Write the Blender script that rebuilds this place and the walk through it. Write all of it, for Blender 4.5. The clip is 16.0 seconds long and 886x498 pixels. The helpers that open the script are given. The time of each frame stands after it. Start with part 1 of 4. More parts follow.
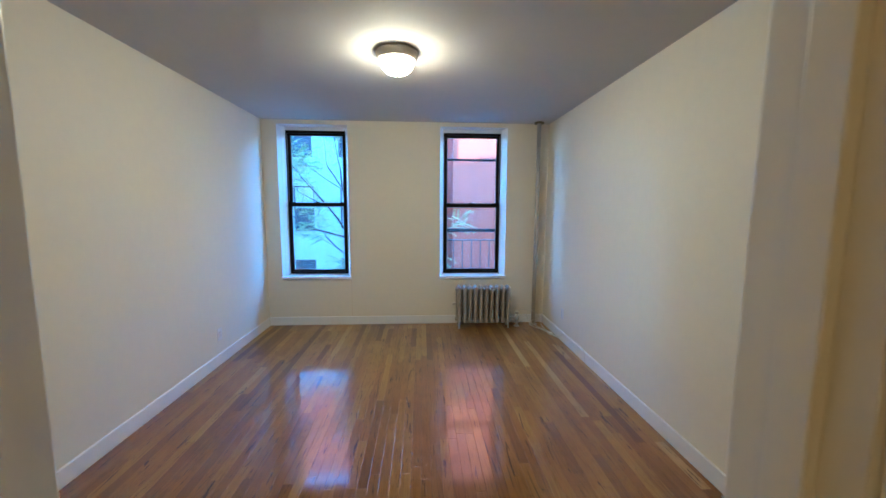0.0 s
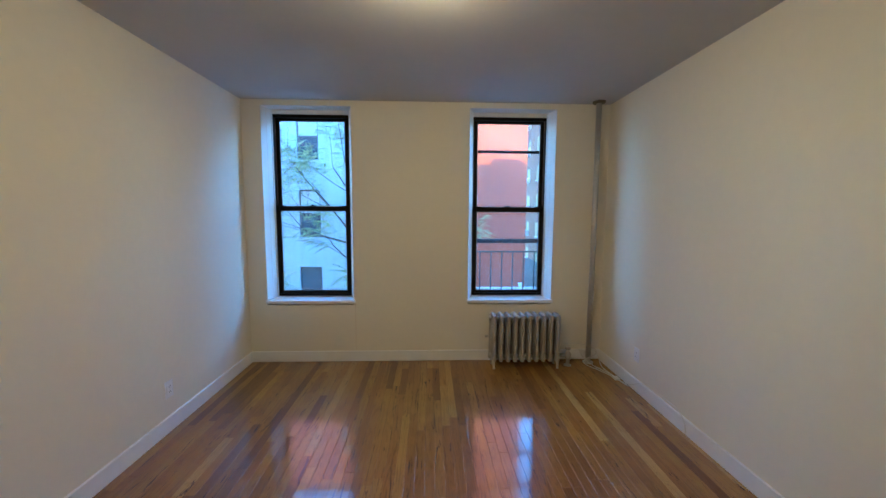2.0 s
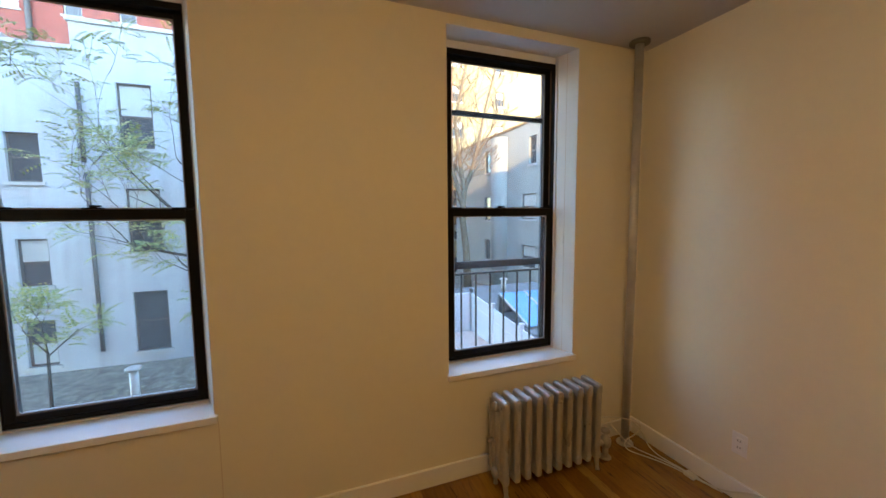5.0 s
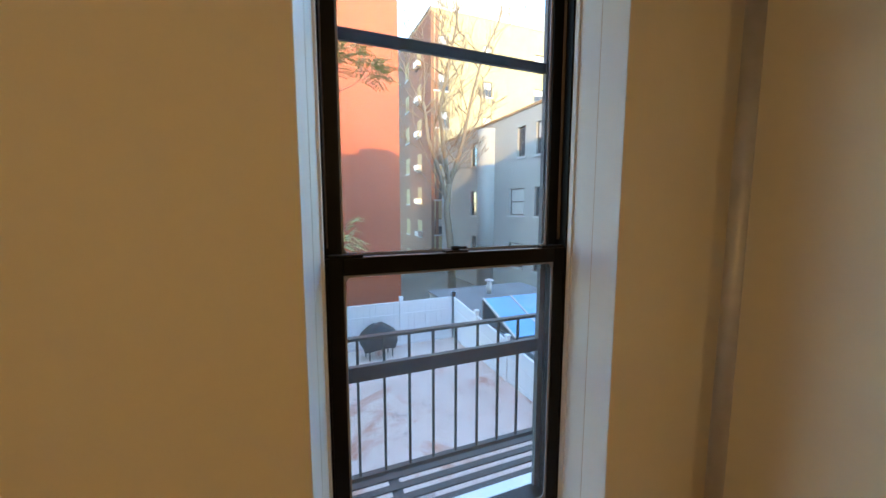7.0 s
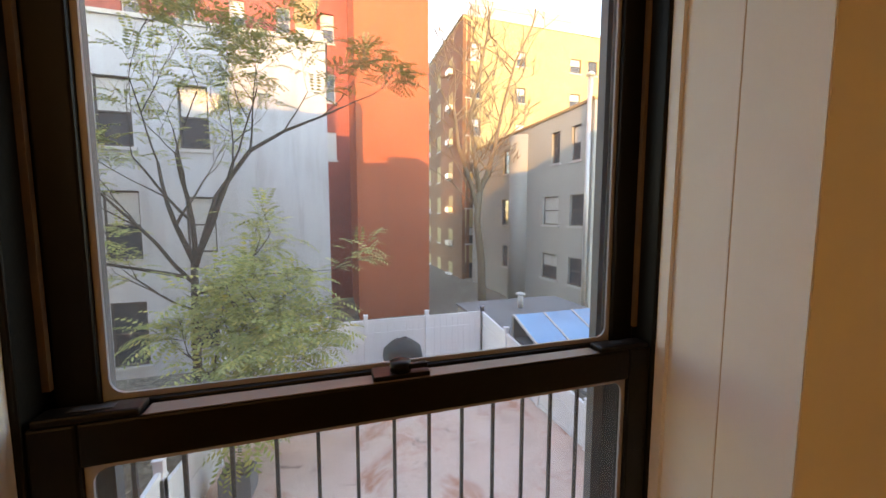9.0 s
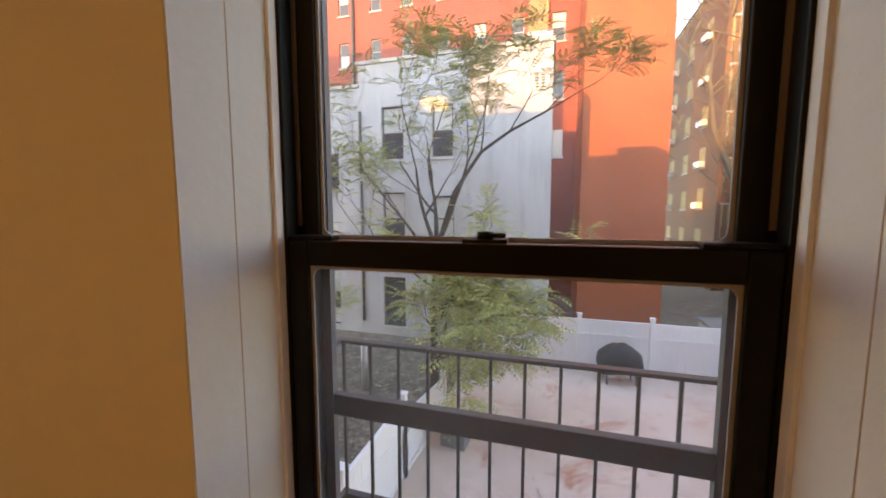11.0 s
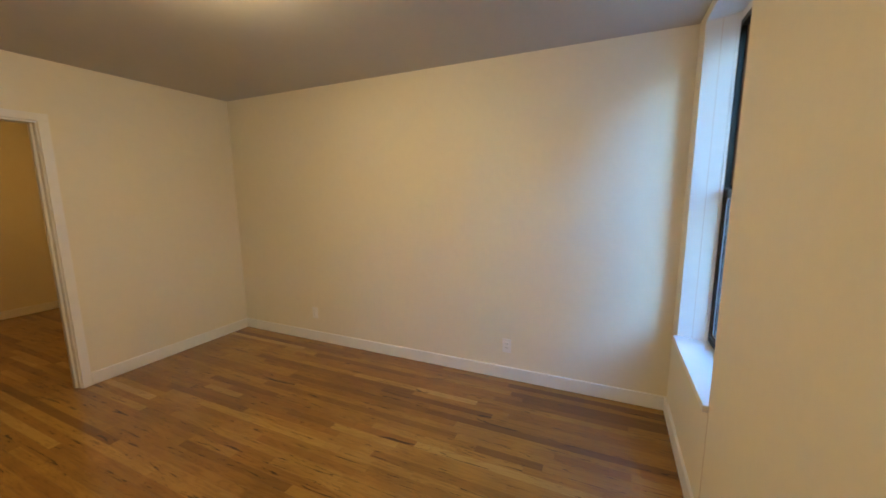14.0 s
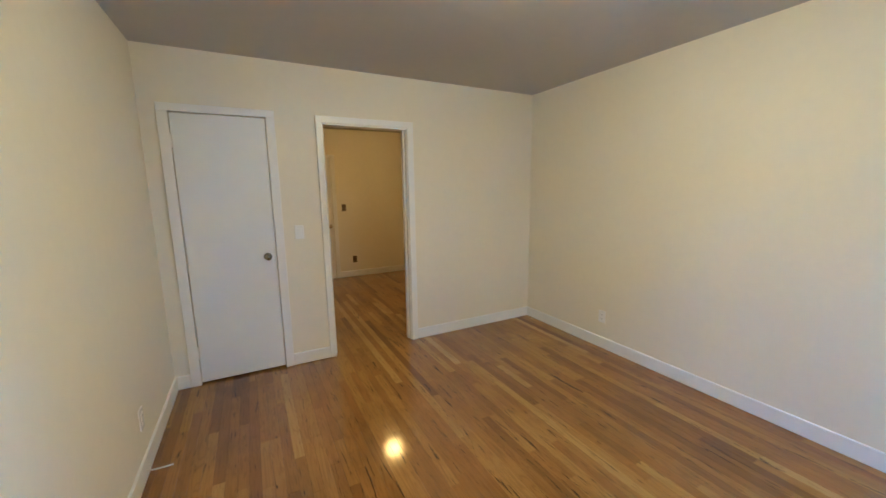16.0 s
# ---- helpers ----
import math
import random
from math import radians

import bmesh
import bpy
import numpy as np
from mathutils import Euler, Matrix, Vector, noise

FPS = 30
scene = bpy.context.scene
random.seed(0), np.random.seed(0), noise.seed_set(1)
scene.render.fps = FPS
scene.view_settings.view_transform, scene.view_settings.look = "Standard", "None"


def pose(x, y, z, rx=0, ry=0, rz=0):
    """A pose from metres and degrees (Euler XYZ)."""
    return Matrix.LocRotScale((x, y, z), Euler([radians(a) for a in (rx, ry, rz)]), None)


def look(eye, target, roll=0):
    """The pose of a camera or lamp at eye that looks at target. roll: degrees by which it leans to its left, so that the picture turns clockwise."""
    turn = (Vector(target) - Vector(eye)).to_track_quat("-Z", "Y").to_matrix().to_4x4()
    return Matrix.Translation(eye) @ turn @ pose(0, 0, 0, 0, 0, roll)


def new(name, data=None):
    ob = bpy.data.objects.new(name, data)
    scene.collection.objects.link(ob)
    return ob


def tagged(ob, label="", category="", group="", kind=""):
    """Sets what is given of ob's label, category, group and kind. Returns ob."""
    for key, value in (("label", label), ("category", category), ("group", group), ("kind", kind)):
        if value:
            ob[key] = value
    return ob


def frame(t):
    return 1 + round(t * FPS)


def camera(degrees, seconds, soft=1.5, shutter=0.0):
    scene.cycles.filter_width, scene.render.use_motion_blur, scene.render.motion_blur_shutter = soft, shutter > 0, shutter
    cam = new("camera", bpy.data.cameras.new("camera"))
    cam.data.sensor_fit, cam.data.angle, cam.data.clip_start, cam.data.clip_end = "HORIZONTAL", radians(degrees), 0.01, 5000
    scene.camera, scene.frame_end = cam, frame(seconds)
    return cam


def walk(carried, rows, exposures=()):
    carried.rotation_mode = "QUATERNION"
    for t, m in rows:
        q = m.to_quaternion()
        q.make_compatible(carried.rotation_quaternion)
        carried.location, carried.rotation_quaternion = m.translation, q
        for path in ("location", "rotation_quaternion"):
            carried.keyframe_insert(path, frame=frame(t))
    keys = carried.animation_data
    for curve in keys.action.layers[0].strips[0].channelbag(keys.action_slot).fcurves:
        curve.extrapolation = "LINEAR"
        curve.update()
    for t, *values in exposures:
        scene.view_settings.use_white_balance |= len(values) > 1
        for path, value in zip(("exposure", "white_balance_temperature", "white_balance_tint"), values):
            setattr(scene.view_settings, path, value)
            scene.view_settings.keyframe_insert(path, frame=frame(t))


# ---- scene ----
cam = camera(100.7, 16.0, shutter=0.2)

PATH = [
    (0, (1.905, -4.615, 1.479), (2.022, -2.631, 1.258), 0.3),
    (0.5, (1.851, -4.354, 1.497), (1.936, -2.365, 1.301), 0.2),
    (1, (1.862, -4.129, 1.482), (1.945, -2.139, 1.293), -0.2),
    (1.5, (1.872, -3.871, 1.478), (1.956, -1.881, 1.289), -0.1),
    (2, (1.756, -3.58, 1.477), (1.829, -1.591, 1.282), 0.3),
    (2.5, (1.623, -3.281, 1.44), (1.691, -1.291, 1.257), 0.3),
    (3, (1.467, -2.936, 1.435), (1.554, -0.946, 1.255), 0.3),
    (3.5, (1.342, -2.652, 1.44), (1.462, -0.663, 1.265), 0.3),
    (4, (1.238, -2.405, 1.489), (1.653, -0.457, 1.312), -0.0),
    (4.5, (1.304, -2.118, 1.481), (1.942, -0.23, 1.31), -0.8),
    (7, (2.12, -0.769, 1.66), (2.876, 1.07, 1.438), 0.0),
    (7.5, (2.289, -0.513, 1.684), (3.016, 1.337, 1.472), 0.0),
    (8, (2.388, -0.279, 1.732), (3.068, 1.591, 1.527), -0.0),
    (10.5, (2.557, -0.256, 1.707), (2.485, 1.737, 1.557), 0.0),
    (11, (2.641, -0.39, 1.58), (2.074, 1.519, 1.395), 0.0),
    (11.5, (2.715, -0.383, 1.529), (1.633, 1.28, 1.275), 0.3),
    (12, (2.739, -0.375, 1.513), (1.162, 0.824, 1.233), 0.4),
    (12.5, (2.75, -0.464, 1.497), (0.917, 0.292, 1.222), 0.2),
    (13, (2.779, -0.493, 1.495), (0.806, -0.303, 1.227), -0.1),
    (13.5, (2.786, -0.446, 1.495), (0.848, -0.866, 1.222), -0.3),
    (14, (2.813, -0.432, 1.54), (1.014, -1.25, 1.232), -0.6),
    (14.5, (2.88, -0.48, 1.582), (1.249, -1.587, 1.249), -0.8),
    (15, (2.889, -0.527, 1.56), (1.458, -1.886, 1.237), -1.0),
    (15.5, (2.862, -0.645, 1.556), (1.668, -2.217, 1.23), -0.8),
    (16, (2.863, -0.931, 1.513), (1.951, -2.681, 1.191), -0.8),
]
walk(cam, [(t, look(e, g, r)) for t, e, g, r in PATH],
     [(0.0, 5.1, 3700, 0), (0.5, 4.95, 3750, 0), (1.0, 4.77, 3950, 0), (2.0, 4.60, 4150, 0), (3.0, 4.62, 4700, 0), (3.5, 4.58, 5100, 2), (4.5, 4.4, 6400, 8), (7.0, 4.02, 6500, 6),
      (7.5, 4.0, 8100, 10), (8.0, 3.95, 10000, 15), (10.5, 3.55, 10200, 28), (11.5, 3.93, 10800, 27), (12.5, 4.22, 11000, 30), (13.0, 4.45, 8700, 20), (13.5, 4.85, 6300, 8),
      (14.0, 5.0, 5050, 0), (14.5, 5.18, 4600, 0), (16.0, 5.5, 3950, -3)])

# ---- world and sun ----
SUN_EL, SUN_SX = 11.0, 0.35
world = bpy.data.worlds.new("sky")
scene.world = world
world.use_nodes = True
wn = world.node_tree
sky = wn.nodes.new("ShaderNodeTexSky")
sky.sky_type, sky.sun_disc = "NISHITA", False
sun_dir = Vector((SUN_SX, 1.0, -math.tan(radians(SUN_EL)) * math.hypot(SUN_SX, 1))).normalized()
sky.sun_elevation = radians(SUN_EL)
sky.sun_rotation = math.atan2(-sun_dir.x, -sun_dir.y)
sky.air_density, sky.dust_density, sky.ozone_density = 1.0, 0.15, 2.5
wn.nodes["Background"].inputs[1].default_value = 0.15
wn.links.new(sky.outputs[0], wn.nodes["Background"].inputs[0])
sun = new("sun", bpy.data.lights.new("sun", "SUN"))
sun.data.energy, sun.data.angle, sun.data.color = 1.8, radians(0.5), (0.30, 0.182, 0.062)
sun.matrix_world = sun_dir.to_track_quat("-Z", "Y").to_matrix().to_4x4()


# ---- materials ----
class Nodes:
    """Short hand for building one material's nodes."""
    def __init__(self, name):
        self.mat = bpy.data.materials.new(name)
        self.mat.use_nodes = True
        self.t = self.mat.node_tree
        self.b = self.t.nodes["Principled BSDF"]

    def add(self, kind, **props):
        n = self.t.nodes.new("ShaderNode" + kind)
        for k, v in props.items():
            if k == "operation":
                n.operation = v
            elif k == "blend":
                n.blend_type = v
        return n

    def link(self, a, b):
        self.t.links.new(a, b)

    def noise(self, scale, detail=4.0, vec=None, rough=0.55, distort=0.0):
        n = self.add("TexNoise")
        n.inputs["Scale"].default_value, n.inputs["Detail"].default_value = scale, detail
        n.inputs["Roughness"].default_value, n.inputs["Distortion"].default_value = rough, distort
        self.link(vec if vec is not None else self.pos(), n.inputs["Vector"])
        return n.outputs["Fac"]

    def pos(self):
        if not hasattr(self, "geo"):
            self.geo = self.add("NewGeometry")
        return self.geo.outputs["Position"]

    def ramp(self, fac, stops):
        r = self.add("ValToRGB")
        while len(r.color_ramp.elements) < len(stops):
            r.color_ramp.elements.new(0.5)
        for e, (p, c) in zip(r.color_ramp.elements, stops):
            e.position, e.color = p, (*c, 1)
        self.link(fac, r.inputs[0])
        return r.outputs[0]

    def mix(self, fac, a, b, blend="MIX"):
        m = self.add("MixRGB", blend=blend)
        for i, v in enumerate((fac, a, b)):
            if isinstance(v, (int, float)):
                m.inputs[i].default_value = v
            elif isinstance(v, tuple):
                m.inputs[i].default_value = (*v, 1)
            else:
                self.link(v, m.inputs[i])
        return m.outputs[0]

    def math(self, op, a, b=0.0):
        m = self.add("Math", operation=op)
        for i, v in enumerate((a, b)):
            if isinstance(v, (int, float)):
                m.inputs[i].default_value = v
            else:
                self.link(v, m.inputs[i])
        return m.outputs[0]

    def scaled(self, sx, sy, sz, offset=None):
        m = self.add("Mapping")
        m.inputs["Scale"].default_value = (sx, sy, sz)
        self.link(self.pos(), m.inputs["Vector"])
        if offset is not None:
            self.link(offset, m.inputs["Location"])
        return m.outputs[0]

    def bump(self, height, strength, distance=0.01):
        n = self.add("Bump")
        n.inputs["Strength"].default_value, n.inputs["Distance"].default_value = strength, distance
        self.link(height, n.inputs["Height"])
        self.link(n.outputs[0], self.b.inputs["Normal"])

    def out(self, color=None, rough=None, metal=0.0):
        for key, v in (("Base Color", color), ("Roughness", rough), ("Metallic", metal)):
            if v is None:
                continue
            if isinstance(v, tuple):
                self.b.inputs[key].default_value = (*v, 1)
            elif isinstance(v, (int, float)):
                self.b.inputs[key].default_value = v
            else:
                self.link(v, self.b.inputs[key])
        return self.mat


def paint(name, color, rough=0.5, vary=0.06, bump=0.15, fine=90.0, metal=0.0, big=1.3):
    n = Nodes(name)
    lo = tuple(c * (1 - vary) for c in color)
    hi = tuple(min(1.0, c * (1 + vary * 0.6)) for c in color)
    f = n.math("ADD", n.math("MULTIPLY", n.noise(big, 5), 0.65), n.math("MULTIPLY", n.noise(fine * 0.3, 3), 0.35))
    n.bump(n.noise(fine, 3), bump, 0.004)
    r = n.math("ADD", n.math("MULTIPLY", n.noise(big * 4, 3), 0.16), rough - 0.08)
    return n.out(n.ramp(f, [(0.3, lo), (0.7, hi)]), r, metal)


def wood_floor(name, per_object):
    n = Nodes(name)
    if per_object:
        rnd = n.add("ObjectInfo").outputs["Random"]
    else:
        n.pos()
        rnd = n.geo.outputs["Random Per Island"]
    off = n.add("CombineXYZ")
    n.link(n.math("MULTIPLY", rnd, 57.0), off.inputs[0])
    n.link(n.math("MULTIPLY", rnd, 131.0), off.inputs[1])
    n.link(n.math("MULTIPLY", rnd, 23.0), off.inputs[2])
    base = n.ramp(rnd, [(0.0, (0.17, 0.070, 0.007)), (0.12, (0.26, 0.118, 0.013)), (0.38, (0.32, 0.160, 0.019)),
                        (0.64, (0.36, 0.188, 0.024)), (0.78, (0.27, 0.120, 0.013)), (0.92, (0.41, 0.228, 0.034)), (1.0, (0.52, 0.33, 0.085))])
    grain = n.noise(1.0, 6, n.scaled(95, 3.2, 20, off.outputs[0]), 0.6, 0.6)
    cath = n.noise(1.0, 2, n.scaled(16, 1.1, 4, off.outputs[0]), 0.5, 1.5)
    rings = n.math("PINGPONG", n.math("MULTIPLY", cath, 9.0), 0.5)
    dark = n.ramp(grain, [(0.30, (0.50, 0.42, 0.34)), (0.50, (1, 1, 1))])
    c = n.mix(0.42, base, dark, "MULTIPLY")
    lines = n.ramp(rings, [(0.0, (0.52, 0.42, 0.32)), (0.20, (1, 1, 1))])
    c = n.mix(0.42, c, lines, "MULTIPLY")
    fleck = n.ramp(n.noise(1.0, 3, n.scaled(30, 2.0, 9, off.outputs[0]), 0.75, 1.6), [(0.34, (0.10, 0.05, 0.02)), (0.385, (1, 1, 1))])
    c = n.mix(0.92, c, fleck, "MULTIPLY")
    c = n.mix(0.6, c, n.ramp(n.noise(1.6, 5, None, 0.6, 0.5), [(0.36, (0.66, 0.60, 0.52)), (0.62, (1, 1, 1))]), "MULTIPLY")
    h = n.math("ADD", n.math("MULTIPLY", grain, 0.35), n.math("MULTIPLY", n.noise(1.0, 2, n.scaled(22, 5, 8, off.outputs[0])), 1.5))
    n.bump(h, 0.24, 0.004)
    wear = n.math("ADD", n.math("MULTIPLY", n.noise(3.0, 4), 0.2), 0.24)
    n.b.inputs["Coat Weight"].default_value = 1.0
    n.b.inputs["Specular IOR Level"].default_value = 0.12
    n.b.inputs["Coat Roughness"].default_value = 0.10
    n.b.inputs["Coat IOR"].default_value = 1.56
    return n.out(c, wear)


def brick_paint(name, color, mortar, sx=1.0, vary=0.1, bump=0.5, plane="xz", rough=0.8, stain=None):
    """Bricks of real size on an upright face, running along x or y."""
    n = Nodes(name)
    sep = n.add("SeparateXYZ")
    n.link(n.pos(), sep.inputs[0])
    com = n.add("CombineXYZ")
    n.link(n.math("ADD", sep.outputs[0], sep.outputs[1]), com.inputs[0])
    n.link(sep.outputs[2], com.inputs[1])
    b = n.add("TexBrick")
    n.link(com.outputs[0], b.inputs["Vector"])
    b.inputs["Scale"].default_value = 1.0
    b.inputs["Brick Width"].default_value, b.inputs["Row Height"].default_value = 0.22, 0.075
    b.inputs["Mortar Size"].default_value = 0.009
    b.inputs["Color1"].default_value = (*tuple(c * (1 - vary) for c in color), 1)
    b.inputs["Color2"].default_value = (*tuple(min(1, c * (1 + vary)) for c in color), 1)
    b.inputs["Mortar"].default_value = (*mortar, 1)
    dirt = n.ramp(n.noise(0.6, 6), [(0.3, (0.78, 0.76, 0.74)), (0.62, (1, 1, 1))])
    c = n.mix(0.6, b.outputs["Color"], dirt, "MULTIPLY")
    streak = n.ramp(n.noise(1.0, 5, n.scaled(2.6, 2.6, 0.22)), [(0.35, stain or (0.8, 0.78, 0.76)), (0.55, (1, 1, 1))])
    c = n.mix(0.45, c, streak, "MULTIPLY")
    n.bump(n.math("ADD", b.outputs["Fac"], n.math("MULTIPLY", n.noise(30, 3), -0.3)), -bump, 0.01)
    return n.out(c, rough)


def glow(name, color, strength):
    n = Nodes(name)
    n.b.inputs["Emission Color"].default_value = (*color, 1)
    n.b.inputs["Emission Strength"].default_value = strength
    return n.out((0.9, 0.88, 0.82), 0.35)


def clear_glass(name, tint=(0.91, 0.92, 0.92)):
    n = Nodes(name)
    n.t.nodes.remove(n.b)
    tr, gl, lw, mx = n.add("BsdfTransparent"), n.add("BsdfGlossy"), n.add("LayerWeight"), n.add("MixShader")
    # tint dims the view out; daylight indoors passes the shadowless panes unchanged
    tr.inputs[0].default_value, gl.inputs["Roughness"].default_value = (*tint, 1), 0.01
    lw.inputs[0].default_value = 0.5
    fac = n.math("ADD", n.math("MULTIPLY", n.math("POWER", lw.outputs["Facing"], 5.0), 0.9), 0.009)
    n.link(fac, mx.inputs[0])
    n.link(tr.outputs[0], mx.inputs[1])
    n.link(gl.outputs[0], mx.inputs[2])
    # thin uneven milky film, added to lift dark tones beyond the glass
    milky, film_mix = n.add("BsdfTranslucent"), n.add("MixShader")
    milky.inputs[0].default_value = (0.8, 0.8, 0.78, 1)
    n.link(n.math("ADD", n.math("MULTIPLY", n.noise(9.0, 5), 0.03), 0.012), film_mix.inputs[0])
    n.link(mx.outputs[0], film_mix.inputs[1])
    n.link(milky.outputs[0], film_mix.inputs[2])
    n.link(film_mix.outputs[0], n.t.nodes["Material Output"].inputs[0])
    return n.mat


def ground_mat(name, stops, scale, bump=0.4, rough=0.9, fine=25.0, stain=None):
    n = Nodes(name)
    f = n.math("ADD", n.math("MULTIPLY", n.noise(scale, 7, None, 0.65), 0.7), n.math("MULTIPLY", n.noise(fine, 4), 0.3))
    c = n.ramp(f, stops)
    if stain:
        c = n.mix(n.ramp(n.noise(0.8, 6, None, 0.7, 0.8), [(0.52, (0, 0, 0)), (0.66, (0.9, 0.9, 0.9))]), c, stain)
        c = n.mix(0.7, c, n.ramp(n.noise(1.3, 6, None, 0.75, 1.6), [(0.33, (0.35, 0.33, 0.33)), (0.40, (1, 1, 1))]), "MULTIPLY")
    n.bump(n.noise(fine, 5), bump, 0.03)
    return n.out(c, rough)


def leaf_mat(name, a, b, c3):
    n = Nodes(name)
    n.pos()
    n.b.inputs["Transmission Weight"].default_value = 0.0
    n.b.inputs["Subsurface Weight"].default_value = 0.0
    return n.out(n.ramp(n.geo.outputs["Random Per Island"], [(0.0, a), (0.6, b), (1.0, c3)]), 0.55)


M_WALL = paint("cream wall paint", (0.81, 0.76, 0.625), 0.62, 0.035, 0.10, 60, big=0.8)
M_REVEAL = paint("white reveal paint", (0.74, 0.74, 0.735), 0.5, 0.05, 0.15, 50)
# grey base lowered to hold down the lamp's hot spot overhead
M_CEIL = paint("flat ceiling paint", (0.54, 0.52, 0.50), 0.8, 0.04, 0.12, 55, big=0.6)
M_TRIM = paint("white trim paint", (0.85, 0.845, 0.83), 0.32, 0.05, 0.08, 40)
M_DOOR = paint("white door paint", (0.80, 0.81, 0.82), 0.38, 0.03, 0.08, 35)
M_BLACK = paint("black window paint", (0.0045, 0.004, 0.0038), 0.42, 0.3, 0.12, 60)
M_BLACK.node_tree.nodes["Principled BSDF"].inputs["Specular IOR Level"].default_value = 0.18
M_IRON = paint("painted iron", (0.045, 0.038, 0.036), 0.5, 0.4, 0.4, 70)
M_SILVER = paint("aluminium radiator paint", (0.42, 0.40, 0.37), 0.30, 0.22, 0.4, 80, metal=0.2)
M_PIPE = paint("galvanised pipe", (0.54, 0.525, 0.50), 0.40, 0.2, 0.25, 60, metal=0.4, big=6)
M_PLASTIC = paint("white plastic", (0.90, 0.89, 0.87), 0.25, 0.02, 0.02, 40)
M_SLOT = paint("dark slot", (0.03, 0.03, 0.03), 0.6, 0.1, 0.0)
M_BROWN = paint("brown cover plate", (0.11, 0.075, 0.045), 0.35, 0.15, 0.05)
M_SEAM = paint("brown joint", (0.55, 0.40, 0.29), 0.7, 0.25, 0.1)
M_STORM = paint("grey storm track", (0.10, 0.10, 0.105), 0.5, 0.15, 0.1)
M_BEAD = paint("grey glazing bead", (0.30, 0.30, 0.31), 0.4, 0.1, 0.05)
M_TRACK_SHEEN = paint("brown window track and rail sheen", (0.20, 0.15, 0.12), 0.45, 0.3, 0.1)
M_NICKEL = paint("satin nickel", (0.55, 0.52, 0.47), 0.28, 0.06, 0.03, 60, metal=1.0)
# darker nickel for the closet knob
M_KNOB = paint("dark nickel knob", (0.26, 0.23, 0.18), 0.25, 0.15, 0.03, 60, metal=0.9)
M_FLANGE = paint("dull bronze flange", (0.17, 0.16, 0.13), 0.45, 0.2, 0.1, 60, metal=0.3)
M_BRASS = paint("brushed nickel lamp rim", (0.66, 0.61, 0.52), 0.42, 0.08, 0.03, 60, metal=0.2)
M_CABLE = paint("white cable", (0.72, 0.70, 0.64), 0.45, 0.08, 0.02)
M_LAMP = glow("lamp glass", (1.0, 0.60, 0.23), 5.7)
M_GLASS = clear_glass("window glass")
M_PLANK = wood_floor("oak strip floor", True)
M_PLANK_REST = wood_floor("oak strip floor joined", False)
M_SUB = paint("dark subfloor", (0.05, 0.03, 0.018), 0.8, 0.2, 0.2)
M_WHITEBRICK = brick_paint("white painted brick", (0.52, 0.535, 0.55), (0.47, 0.485, 0.50), vary=0.04, bump=0.55, stain=(0.72, 0.69, 0.64))
M_REDPAINT = brick_paint("red painted brick", (0.43, 0.105, 0.042), (0.39, 0.097, 0.04), vary=0.06, bump=0.25)
M_REDBRICK = brick_paint("red brick", (0.36, 0.085, 0.06), (0.28, 0.10, 0.075), vary=0.14, bump=0.4)
M_BROWNBRICK = brick_paint("brown brick", (0.23, 0.10, 0.05), (0.20, 0.12, 0.07), vary=0.25, bump=0.4)
M_YELLOWBRICK = brick_paint("yellow brick", (0.49, 0.40, 0.20), (0.44, 0.36, 0.19), vary=0.1, bump=0.3)
M_TANBRICK = brick_paint("tan chimney brick", (0.42, 0.26, 0.12), (0.36, 0.26, 0.16), vary=0.25, bump=0.4)
M_STUCCO = ground_mat("grey stucco", [(0.3, (0.32, 0.325, 0.295)), (0.7, (0.42, 0.42, 0.385))], 0.5, 0.3, 0.9, 18)
M_VINYL = paint("white vinyl fence", (0.80, 0.81, 0.83), 0.4, 0.04, 0.03, 20)
M_TERRACE = ground_mat("pink worn terrace", [(0.25, (0.52, 0.38, 0.31)), (0.5, (0.72, 0.55, 0.47)), (0.75, (0.80, 0.66, 0.58))],
                       0.9, 0.35, 0.75, 9, (0.55, 0.24, 0.15))
M_DIRT = ground_mat("bare earth with leaf litter", [(0.3, (0.07, 0.058, 0.045)), (0.52, (0.18, 0.15, 0.115)), (0.70, (0.36, 0.32, 0.26))], 3.5, 0.9, 0.95, 14)
M_ROOF = ground_mat("grey roofing", [(0.3, (0.12, 0.12, 0.125)), (0.7, (0.24, 0.24, 0.245))], 0.7, 0.3, 0.85, 8)
M_BLUE = paint("blue glass skylight", (0.16, 0.38, 0.62), 0.12, 0.15, 0.02, 6)
M_WINGLASS = paint("dark house window glass", (0.075, 0.080, 0.085), 0.06, 0.3, 0.0)
# pale panes; on the white house they carry the sky's reflection as colour
M_BLIND_SKY = paint("pale pane, blinds and sky reflection", (0.52, 0.53, 0.50), 0.25, 0.1, 0.0)
M_WINFRAME = paint("brown window frame", (0.10, 0.085, 0.075), 0.5, 0.15, 0.05)
M_STONE = paint("stone sill", (0.5, 0.49, 0.46), 0.8, 0.12, 0.3)
M_BARK = paint("grey brown bark", (0.095, 0.078, 0.062), 0.9, 0.35, 0.9, 45, big=6)
M_BARE = paint("pale bark", (0.20, 0.15, 0.095), 0.9, 0.3, 0.8, 45, big=6)
M_LEAF = leaf_mat("green leaflets", (0.22, 0.27, 0.075), (0.38, 0.43, 0.14), (0.56, 0.50, 0.14))
M_COVER = paint("black grill cover", (0.02, 0.02, 0.022), 0.55, 0.2, 0.3, 14)
M_GREYPL = paint("grey tub plastic", (0.20, 0.205, 0.21), 0.6, 0.15, 0.1)
